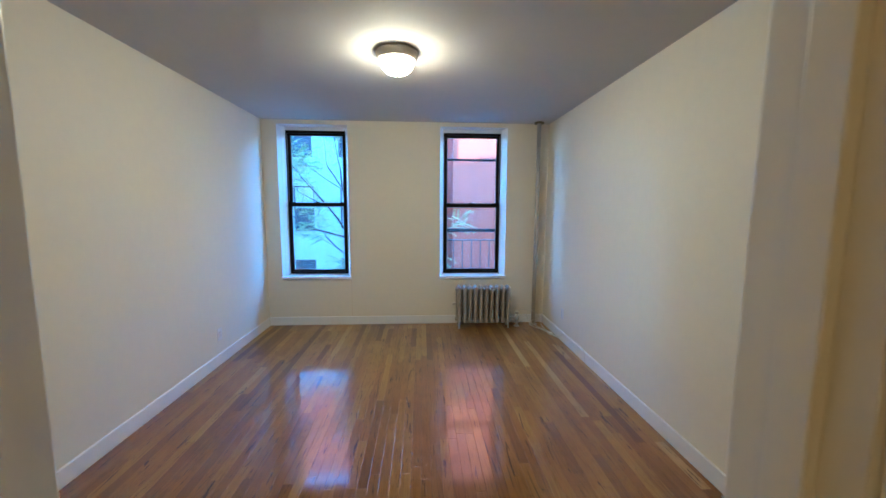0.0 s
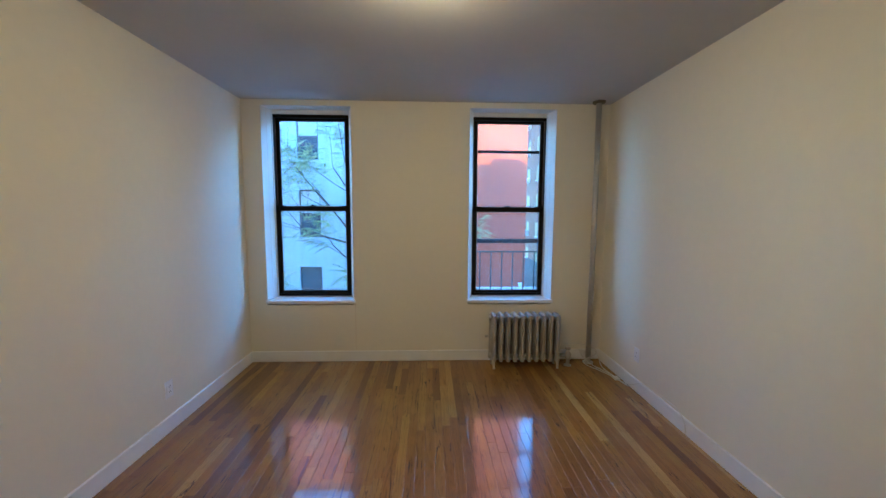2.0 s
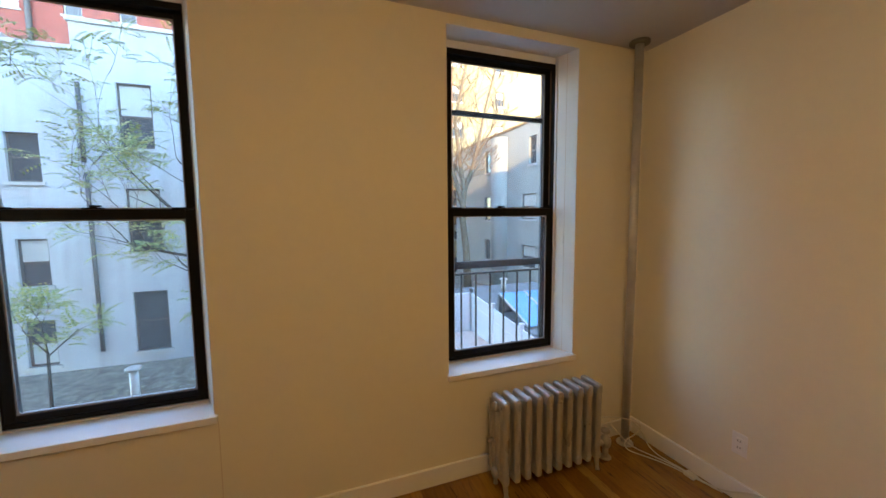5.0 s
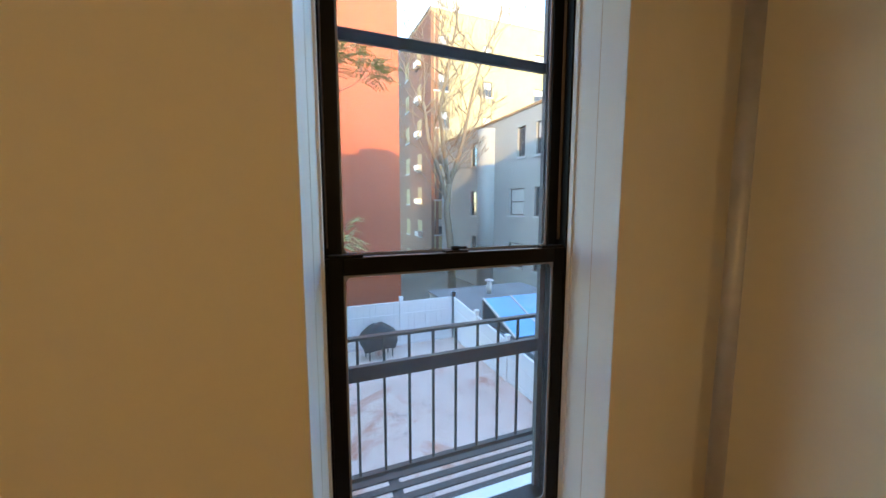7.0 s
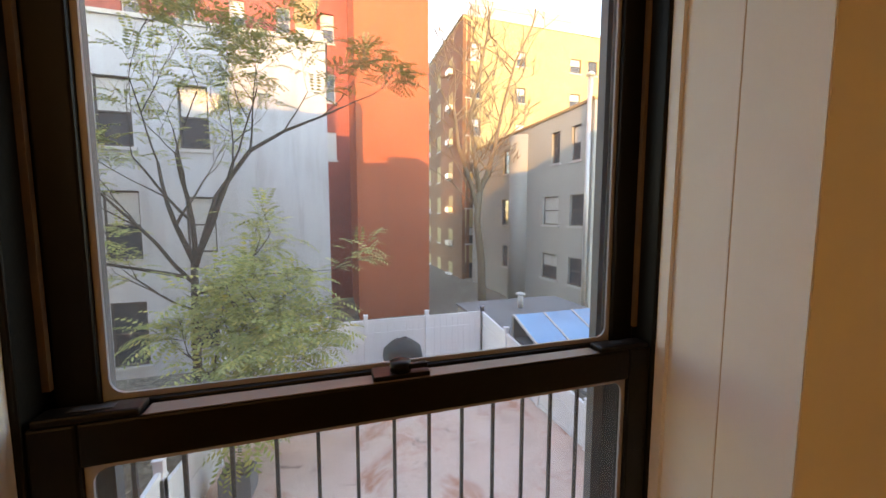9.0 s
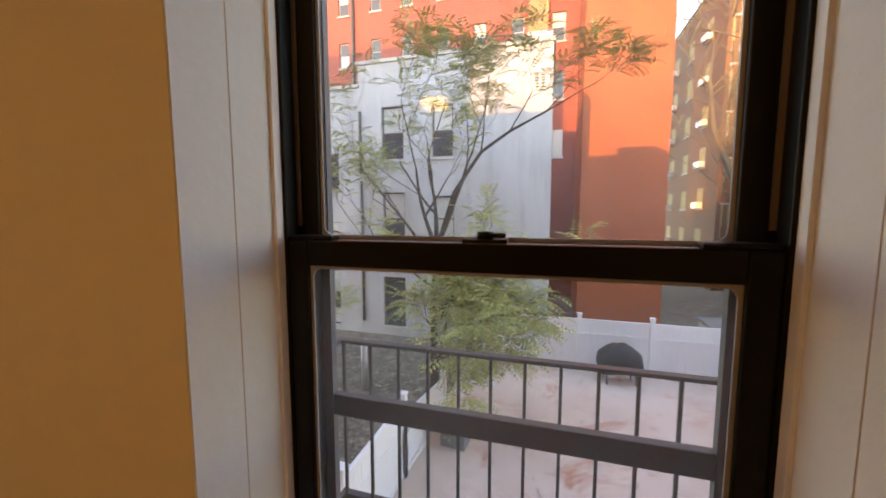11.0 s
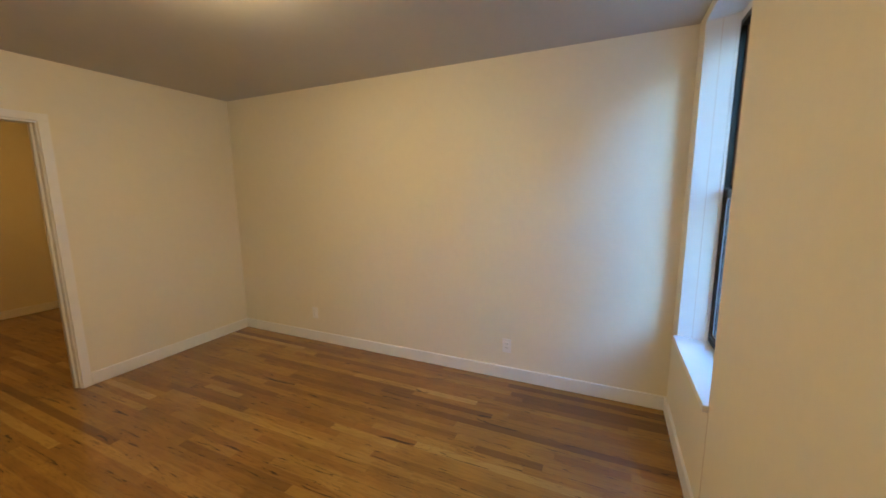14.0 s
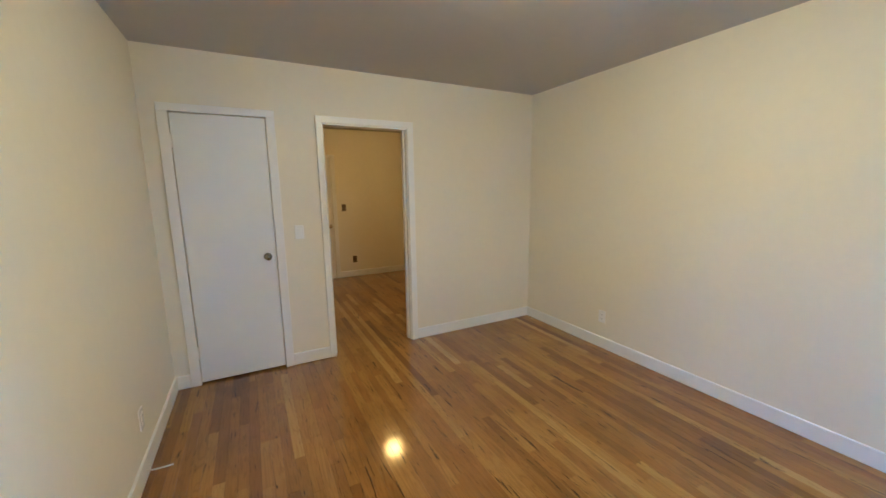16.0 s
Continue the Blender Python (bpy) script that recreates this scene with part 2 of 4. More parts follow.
M_BROWNFACE = paint("our building render", (0.34, 0.17, 0.12), 0.85, 0.15, 0.3, 20)


# ---- mesh helpers ----
def box(bm, x0, x1, y0, y1, z0, z1, bevel=0.0):
    v = [bm.verts.new((x, y, z)) for x in (x0, x1) for y in (y0, y1) for z in (z0, z1)]
    fs = [bm.faces.new([v[i] for i in f]) for f in
          ((0, 1, 3, 2), (4, 6, 7, 5), (0, 4, 5, 1), (2, 3, 7, 6), (0, 2, 6, 4), (1, 5, 7, 3))]
    if bevel:
        es = list({e for f in fs for e in f.edges})
        bmesh.ops.bevel(bm, geom=es, offset=bevel, segments=2, affect="EDGES", profile=0.5)
    return bm


def tube(bm, pts, radii, sides=8, cap=True):
    """A tapered tube along points."""
    pts = [Vector(p) for p in pts]
    if isinstance(radii, (int, float)):
        radii = [radii] * len(pts)
    rings = []
    side = None
    for i, p in enumerate(pts):
        d = (pts[min(i + 1, len(pts) - 1)] - pts[max(i - 1, 0)]).normalized()
        if side is None:
            side = d.orthogonal().normalized()
        side = (side - d * side.dot(d)).normalized()
        up = d.cross(side)
        rings.append([bm.verts.new(p + radii[i] * (side * math.cos(a) + up * math.sin(a)))
                      for a in (2 * math.pi * k / sides for k in range(sides))])
    for a, b in zip(rings, rings[1:]):
        for k in range(sides):
            f = bm.faces.new((a[k], a[(k + 1) % sides], b[(k + 1) % sides], b[k]))
            f.smooth = True
    if cap:
        bm.faces.new(list(reversed(rings[0])))
        bm.faces.new(rings[-1])
    return bm


def lathe(bm, profile, centre=(0, 0, 0), sides=32, axis="z"):
    """A turned shape; profile of (radius, height)."""
    cx, cy, cz = centre
    rings = []
    for r, h in profile:
        ring = []
        for k in range(sides):
            a = 2 * math.pi * k / sides
            u, w = r * math.cos(a), r * math.sin(a)
            p = {"z": (cx + u, cy + w, cz + h), "y": (cx + u, cy + h, cz + w), "x": (cx + h, cy + u, cz + w)}[axis]
            ring.append(bm.verts.new(p))
        rings.append(ring)
    for a, b in zip(rings, rings[1:]):
        for k in range(sides):
            f = bm.faces.new((a[k], a[(k + 1) % sides], b[(k + 1) % sides], b[k]))
            f.smooth = True
    bm.faces.new(rings[0])
    bm.faces.new(rings[-1])
    bmesh.ops.recalc_face_normals(bm, faces=bm.faces)
    return bm


def part(name, bm, material, parent=None, label=""):
    me = bpy.data.meshes.new(name)
    bm.normal_update()
    bm.to_mesh(me)
    bm.free()
    me.materials.append(material)
    ob = new(name, me)
    if parent is not None:
        ob.parent = parent
    if label:
        ob["label"] = label
    return ob


def B():
    return bmesh.new()


def thing(name, x, y, z, label, category, group="", kind="", rz=0):
    e = new(name)
    e.empty_display_size = 0.1
    e.matrix_world = pose(x, y, z, 0, 0, rz)
    return tagged(e, label, category, group, kind)


def wall_cells(bm, u0, u1, v0, v1, holes, put):
    """Fills a rectangle but for its holes (u0, u1, v0, v1) with boxes laid by put(bm, u0, u1, v0, v1)."""
    us = sorted({u0, u1, *[h[0] for h in holes], *[h[1] for h in holes]})
    for a, b in zip(us, us[1:]):
        if b - a < 1e-6 or a < u0 - 1e-6 or b > u1 + 1e-6:
            continue
        cuts = sorted((h[2], h[3]) for h in holes if h[0] < (a + b) / 2 < h[1])
        z = v0
        for c, d in cuts:
            if c - z > 1e-4:
                put(bm, a, b, z, c)
            z = d
        if v1 - z > 1e-4:
            put(bm, a, b, z, v1)
    return bm


# ---- the room ----
W, L, H = 3.49, 4.24, 2.52
WIN = [(0.175, 1.015), (2.135, 2.975)]
SILL_Z, HEAD_Z = 0.62, 2.47
DOORWAY = (1.505, 2.278, 2.075)
CLOSET = (2.695, 3.325, 2.085)
HALL_Y, HALL_X = -7.35, -0.9

wn_wall = wall_cells(B(), -0.12, W + 0.12, -0.02, H + 0.2, [(a, b, SILL_Z - 0.045, HEAD_Z) for a, b in WIN],
                     lambda bm, a, b, c, d: box(bm, a, b, 0, 0.30, c, d))
tagged(part("wall_north", wn_wall, M_WALL), "cream painted wall with two deep window recesses", "wall", kind="structure")
tagged(part("wall_west", box(B(), -0.12, 0, -L, 0, -0.02, H + 0.2), M_WALL), "plain cream painted plaster wall", "wall", kind="structure")
tagged(part("wall_east", box(B(), W, W + 0.12, HALL_Y, 0, -0.02, H + 0.2), M_WALL), "plain cream painted plaster wall", "wall", kind="structure")
bw = wall_cells(B(), HALL_X, W, -0.02, H + 0.2, [(DOORWAY[0], DOORWAY[1], -0.02, DOORWAY[2]), (CLOSET[0], CLOSET[1], -0.02, CLOSET[2])],
                lambda bm, a, b, c, d: box(bm, a, b, -L - 0.12, -L, c, d))
tagged(part("wall_south", bw, M_WALL), "cream painted wall with a doorway and a closet door", "wall", kind="structure")
tagged(part("wall_hall", box(B(), HALL_X, W, HALL_Y - 0.12, HALL_Y, -0.02, H + 0.2), M_WALL), "warmly lit cream wall of the next room", "wall", kind="structure")
tagged(part("wall_hall_west", box(B(), HALL_X - 0.12, HALL_X, HALL_Y - 0.12, -L, -0.02, H + 0.2), M_WALL), "plain cream wall of the next room", "wall", kind="structure")
cl = box(B(), 2.50, 2.56, -5.0, -L - 0.12, -0.02, H + 0.2)
box(cl, 2.56, W, -5.0, -4.94, -0.02, H + 0.2)
tagged(part("wall_closet", cl, M_WALL), "plain cream wall around the closet", "wall", kind="structure")
tagged(part("ceiling", box(B(), HALL_X - 0.12, W, HALL_Y - 0.12, -0.001, H, H + 0.19), M_CEIL), "flat light grey plaster ceiling", "ceiling", kind="structure")

# white paint lining of the window recesses, splayed from the frame out to the room
SPLAY = 0.046


def prism(bm, outline, z0, z1):
    """An upright block over an outline of (x, y)."""
    lo = [bm.verts.new((x, y, z0)) for x, y in outline]
    hi = [bm.verts.new((x, y, z1)) for x, y in outline]
    n = len(outline)
    for k in range(n):
        bm.faces.new((lo[k], lo[(k + 1) % n], hi[(k + 1) % n], hi[k]))
    bm.faces.new(lo)
    bm.faces.new(hi)
    bmesh.ops.recalc_face_normals(bm, faces=bm.faces)
    return bm


for k, (a, b) in enumerate(WIN):
    for sg, xw in ((1, a), (-1, b)):
        at = lambda y: SPLAY * y / 0.15
        bm = B()
        # two boards with an open joint between them
        for y0, y1, lift in ((0.001, 0.074, 0.0022), (0.0755, 0.150, 0.0028)):
            prism(bm, [(xw, y0), (xw + sg * (at(y0) + lift), y0), (xw + sg * (at(y1) + lift), y1), (xw, y1)], SILL_Z, HEAD_Z - 0.004)
        # bead against the frame
        prism(bm, [(xw + sg * (SPLAY - 0.004), 0.136), (xw + sg * (SPLAY + 0.005), 0.136), (xw + sg * (SPLAY + 0.008), 0.1495), (xw + sg * (SPLAY - 0.004), 0.1495)], SILL_Z, HEAD_Z - 0.004)
        tagged(part("trim_recess", bm, M_REVEAL), "white painted splayed window recess lining", "trim", kind="structure")
        seam = prism(B(), [(xw + sg * (at(0.0738)), 0.0738), (xw + sg * (at(0.0738) + 0.0021), 0.0738), (xw + sg * (at(0.0757) + 0.0021), 0.0757), (xw + sg * at(0.0757), 0.0757)], SILL_Z + 0.002, HEAD_Z - 0.006)
        tagged(part("trim_seam", seam, M_SEAM), "brown gap in the white recess lining", "trim", kind="structure")
    tagged(part("trim_head", box(B(), a + 0.004, b - 0.004, 0.001, 0.152, HEAD_Z - 0.004, HEAD_Z), M_REVEAL), "white painted head of the window recess", "trim", kind="structure")


crack = box(B(), 1.026, 1.0276, -0.0010, 0.001, 0.108, SILL_Z - 0.034)
tagged(part("trim_crack", crack, M_SEAM), "hairline joint in the plaster below the sill", "trim", kind="structure")


def glazing_bead(x0, x1, z0, z1, y0, y1, wide, radius):
    """A flat rim round a pane, square outside and rounded at its inner corners."""
    bm = B()
    rows = []
    for cx, cz, ox, oz, a0 in ((x1 - wide - radius, z1 - wide - radius, x1, z1, 0), (x0 + wide + radius, z1 - wide - radius, x0, z1, 90),
                               (x0 + wide + radius, z0 + wide + radius, x0, z0, 180), (x1 - wide - radius, z0 + wide + radius, x1, z0, 270)):
        for k in range(6):
            a = radians(a0 + 18 * k)
            u, w = cx + radius * math.cos(a), cz + radius * math.sin(a)
            p = ox + (u - ox) * 0.02 if k not in (0, 5) else (ox if abs(math.cos(a)) > 0.5 else u)
            q = oz + (w - oz) * 0.02 if k not in (0, 5) else (oz if abs(math.sin(a)) > 0.5 else w)
            rows.append([bm.verts.new(v) for v in ((p, y0, q), (u, y0, w), (u, y1, w), (p, y1, q))])
    for r, t in zip(rows, rows[1:] + rows[:1]):
        for k in range(4):
            bm.faces.new((r[k], r[(k + 1) % 4], t[(k + 1) % 4], t[k]))
    bmesh.ops.recalc_face_normals(bm, faces=bm.faces)
    return bm


def make_window(k, a, b):
    win = thing(f"window_{k}", (a + b) / 2, 0.15, SILL_Z, "black double-hung sash window with clear glass in a white recess", "window", kind="structure")
    win.matrix_world = Matrix()
    fa, fb, zb, zt = a + 0.030, b - 0.030, SILL_Z + 0.012, 2.425
    fr = box(B(), fa, fa + 0.030, 0.150, 0.262, zb, zt, 0.002)
    box(fr, fb - 0.030, fb, 0.150, 0.262, zb, zt, 0.002)
    box(fr, fa + 0.022, fb - 0.030, 0.150, 0.262, zt - 0.03, zt, 0.002)
    box(fr, fa + 0.022, fb - 0.030, 0.150, 0.262, zb, zb + 0.022, 0.002)
    part("window_frame", fr, M_BLACK, win)
    for p in (fa + 0.030, fb - 0.036):
        part("sash_track", box(B(), p, p + 0.006, 0.1795, 0.1855, 1.56, zt - 0.03), M_TRACK_SHEEN, win, "worn brown parting strip")
    filler = box(B(), a, b, 0.152, 0.30, zt, HEAD_Z)
    part("head_board", filler, M_REVEAL, win, "white board over the window")
    sill = box(B(), a - 0.008, b + 0.012, -0.024, 0.16, SILL_Z - 0.032, SILL_Z, 0.004)
    box(sill, a + 0.001, b - 0.001, 0.16, 0.34, SILL_Z - 0.045, SILL_Z + 0.004)
    part("window_sill", sill, M_TRIM, win, "white painted wooden sill")
    sa, sb = fa + 0.030, fb - 0.030

    def sash(name, y0, y1, z0, z1, stile, low, high):
        s = wall_cells(B(), sa, sb, z0, z1, [(sa + stile, sb - stile, z0 + low, z1 - high)],
                       lambda bm, p, q, c, d: box(bm, p, q, y0, y1, c, d, 0.003))
        ob = part(name, s, M_BLACK, win)
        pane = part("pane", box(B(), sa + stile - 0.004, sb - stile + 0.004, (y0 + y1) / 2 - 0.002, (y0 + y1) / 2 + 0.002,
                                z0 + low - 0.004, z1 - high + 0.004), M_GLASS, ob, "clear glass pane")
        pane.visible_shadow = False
        part("glazing_bead", glazing_bead(sa + stile - 0.003, sb - stile + 0.003, z0 + low - 0.003, z1 - high + 0.003, (y0 + y1) / 2 - 0.006, (y0 + y1) / 2 - 0.0025, 0.009, 0.016), M_BEAD, ob, "grey rounded bead round the glass")
        return ob
    low = sash("lower_sash", 0.152, 0.178, zb + 0.024, 1.536, 0.038, 0.028, 0.044)
    up = sash("upper_sash", 0.187, 0.213, 1.500, zt - 0.031, 0.040, 0.038, 0.022)
    # sash lock on the meeting rail
    xm = (a + b) / 2 - 0.012
    lk = box(B(), xm - 0.034, xm + 0.034, 0.155, 0.185, 1.537, 1.543, 0.001)
    lathe(lk, [(0.001, 0), (0.013, 0), (0.013, 0.011), (0.001, 0.012)], (xm, 0.168, 1.543), 14)
    box(lk, xm - 0.005, xm + 0.032, 0.158, 0.166, 1.546, 1.553, 0.002)
    part("sash_lock", lk, M_BLACK, low)
    for p, q in ((sa + 0.004, sa + 0.088), (sb - 0.088, sb - 0.004)):
        latch = part("tilt_latch", box(B(), p, q, 0.1525, 0.1775, 1.5362, 1.5445, 0.0025), M_BLACK, low)
        part("finger_slot", box(B(), (p + q) / 2 - 0.018, (p + q) / 2 + 0.018, 0.160, 0.170, 1.5447, 1.5455, 0.0003), M_SLOT, latch)
    # thin brown plate: the orange reflection on the black rail, put in as colour
    part("rail_top", box(B(), sa + 0.09, sb - 0.09, 0.1535, 0.1765, 1.5362, 1.5372), M_TRACK_SHEEN, low, "brown plate painted as the rail's orange reflection")
    if k == 2:
        storm = box(B(), fa + 0.022, fa + 0.05, 0.245, 0.262, zb + 0.02, zt - 0.03)
        box(storm, fb - 0.05, fb - 0.022, 0.245, 0.262, zb + 0.02, zt - 0.03)
        part("storm_frame", storm, M_STORM, win, "grey outer track")
        part("storm_bar", box(B(), fa + 0.05, fb - 0.05, 0.245, 0.265, 1.165, 1.21, 0.002), M_IRON, win)
        part("storm_bar", box(B(), fa + 0.05, fb - 0.05, 0.245, 0.262, 2.09, 2.12, 0.002), M_BLACK, win)
    return win


for k, (a, b) in enumerate(WIN):
    make_window(k + 1, a, b)


def baseboard(x0, x1, y0, y1):
    bm = box(B(), x0, x1, y0, y1, 0.001, 0.106, 0.004)
    tagged(part("baseboard", bm, M_TRIM), "white painted flat wooden baseboard", "baseboard", kind="structure")


T = 0.016
baseboard(0.0, W, -T, 0)
baseboard(0.0, T, -L, -T)
baseboard(W - T, W, -L, -T)
baseboard(T, 1.446, -L, -L + T)
baseboard(2.324, 2.632, -L, -L + T)
baseboard(3.392, W - T, -L, -L + T)
baseboard(HALL_X, 1.55, HALL_Y, HALL_Y + T)
baseboard(HALL_X, HALL_X + T, HALL_Y + T, -L - 0.12)


def casing(x0, x1, top, y0, y1, wd=0.066, name="trim_door", right=None):
    r = right or wd
    bm = box(B(), x0 - wd, x0 + 0.004, y0, y1, 0.001, top, 0.003)
    box(bm, x1 - 0.004, x1 + r, y0, y1, 0.001, top, 0.003)
    box(bm, x0 - wd, x1 + r, y0, y1, top, top + 0.055, 0.003)
    tagged(part(name, bm, M_TRIM), "white painted wooden door casing", "door casing", kind="structure")


casing(DOORWAY[0], DOORWAY[1], DOORWAY[2], -L + 0.001, -L + 0.02, 0.058, right=0.045)
casing(DOORWAY[0], DOORWAY[1], DOORWAY[2], -L - 0.14, -L - 0.121)
jb = box(B(), DOORWAY[0], DOORWAY[0] + 0.012, -L - 0.12, -L, 0.001, DOORWAY[2])
box(jb, DOORWAY[1] - 0.012, DOORWAY[1], -L - 0.12, -L, 0.001, DOORWAY[2])
box(jb, DOORWAY[0] + 0.012, DOORWAY[1] - 0.012, -L - 0.12, -L, DOORWAY[2] - 0.012, DOORWAY[2])
box(jb, DOORWAY[0] + 0.012, DOORWAY[0] + 0.026, -L - 0.085, -L - 0.045, 0.001, DOORWAY[2] - 0.012, 0.002)
box(jb, DOORWAY[1] - 0.026, DOORWAY[1] - 0.012, -L - 0.085, -L - 0.045, 0.001, DOORWAY[2] - 0.012, 0.002)
tagged(part("trim_jamb", jb, M_TRIM), "white painted door jamb with stop", "door jamb", kind="structure")
casing(CLOSET[0], CLOSET[1], CLOSET[2], -L + 0.001, -L + 0.02, 0.063)


def knob(parent, x, y, z, mat):
    bm = lathe(B(), [(0.001, 0.0), (0.031, 0.0), (0.031, 0.006), (0.012, 0.010), (0.011, 0.026), (0.022, 0.032), (0.027, 0.043),
                     (0.025, 0.054), (0.015, 0.060), (0.001, 0.061)], (x, y, z), 24, "y")
    return part("door_knob", bm, mat, parent, "satin nickel round knob")


d1 = thing("door_1", 3.3, -L, 0, "closed flat white painted closet door with a round knob", "door", kind="structure")
d1.matrix_world = Matrix()
part("door_leaf", box(B(), CLOSET[0] + 0.007, CLOSET[1] - 0.008, -L - 0.033, -L + 0.004, 0.018, CLOSET[2] - 0.006, 0.003), M_DOOR, d1)
knob(d1, 2.765, -L + 0.004, 0.985, M_KNOB)
for z in (0.27, 1.88):
    hg = tube(B(), [(3.320, -L + 0.012, z - 0.05), (3.320, -L + 0.012, z + 0.05)], 0.008, 10)
    box(hg, 3.302, 3.342, -L + 0.003, -L + 0.008, z - 0.045, z + 0.045)
    part("hinge", hg, M_TRIM, d1, "painted white hinge")

# a door in the far wall of the next room
d2 = thing("door_2", 1.6, HALL_Y, 0, "cream painted door in the next room", "door", kind="structure")
d2.matrix_world = Matrix()
part("door_leaf", box(B(), 1.625, 2.40, HALL_Y + 0.002, HALL_Y + 0.012, 0.01, 2.03, 0.003), M_TRIM, d2)
part("door_frame", box(box(B(), 1.55, 1.62, HALL_Y + 0.001, HALL_Y + 0.022, 0.001, 2.10, 0.003), 1.62, 2.47, HALL_Y + 0.001, HALL_Y + 0.022, 2.035, 2.10, 0.003), M_TRIM, d2)
knob(d2, 1.68, HALL_Y + 0.012, 0.915, M_NICKEL)


def plate(name, m, mat, label, category, toggle=False):
    """A wall plate facing local -y, its back on y = 0."""
    t = thing(name, 0, 0, 0, label, category)
    part("cover_plate", box(B(), -0.036, 0.036, -0.006, 0.0, -0.058, 0.058, 0.002), mat, t)
    if toggle:
        part("rocker", box(B(), -0.017, 0.017, -0.010, -0.006, -0.033, 0.033, 0.0015), mat, t)
    else:
        part("socket", box(B(), -0.017, 0.017, -0.009, -0.006, -0.034, 0.034, 0.003), mat, t)
        for dz in (-0.018, 0.018):
            s = box(B(), -0.008, -0.005, -0.0095, -0.009, dz - 0.003, dz + 0.006)
            box(s, 0.005, 0.008, -0.0095, -0.009, dz - 0.003, dz + 0.006)
            part("slot", s, M_SLOT, t)
    t.matrix_world = m
    return t


OUT = "white plastic power outlet plate low on the wall"
plate("wall_outlet", pose(0, -1.144, 0.287, 0, 0, 90), M_PLASTIC, OUT, "outlet")
plate("wall_outlet", pose(0, -3.186, 0.303, 0, 0, 90), M_PLASTIC, OUT, "outlet")
plate("wall_outlet", pose(W, -0.672, 0.305, 0, 0, -90), M_PLASTIC, OUT, "outlet")
plate("wall_outlet", pose(W, -3.32, 0.30, 0, 0, -90), M_PLASTIC, OUT, "outlet")
plate("light_switch", pose(2.509, -L, 1.17, 0, 0, 180), M_PLASTIC, "white plastic rocker light switch beside the doorway", "light switch", True)
plate("light_switch", pose(1.43, HALL_Y, 1.22, 0, 0, 180), M_BROWN, "brown light switch plate on the next room's wall", "light switch", True)
plate("wall_outlet", pose(1.285, HALL_Y, 0.307, 0, 0, 180), M_BROWN, "brown power outlet plate on the next room's wall", "outlet")


def ceiling_lamp(x, y, label, mat):
    t = thing("ceiling_lamp", x, y, H, label, "ceiling lamp")
    part("rim", lathe(B(), [(0.02, 0.0), (0.137, 0.0), (0.143, -0.006), (0.141, -0.016), (0.136, -0.021), (0.133, -0.046), (0.127, -0.056), (0.116, -0.058), (0.02, -0.058)], (0, 0, 0), 48), M_BRASS, t, "brushed nickel rim")
    prof = [(0.115, -0.056)] + [(0.115 * math.cos(a) ** 0.8, -0.056 - 0.088 * math.sin(a)) for a in np.linspace(0.12, 1.5, 12)]
    part("glass_bowl", lathe(B(), prof, (0, 0, 0), 48), mat, t, "glowing frosted glass bowl")
    part("finial", lathe(B(), [(0.001, -0.160), (0.007, -0.158), (0.010, -0.150), (0.012, -0.144), (0.001, -0.140)], (0, 0, 0), 16), M_BRASS, t)
    return t


ceiling_lamp(1.742, -2.0, "frosted glass dome ceiling lamp, lit, with nickel rim", M_LAMP)
M_LAMP2 = glow("next room lamp glass", (1.0, 0.45, 0.075), 2.2)
ceiling_lamp(1.2, -5.85, "frosted glass dome lamp, lit, in the next room", M_LAMP2)


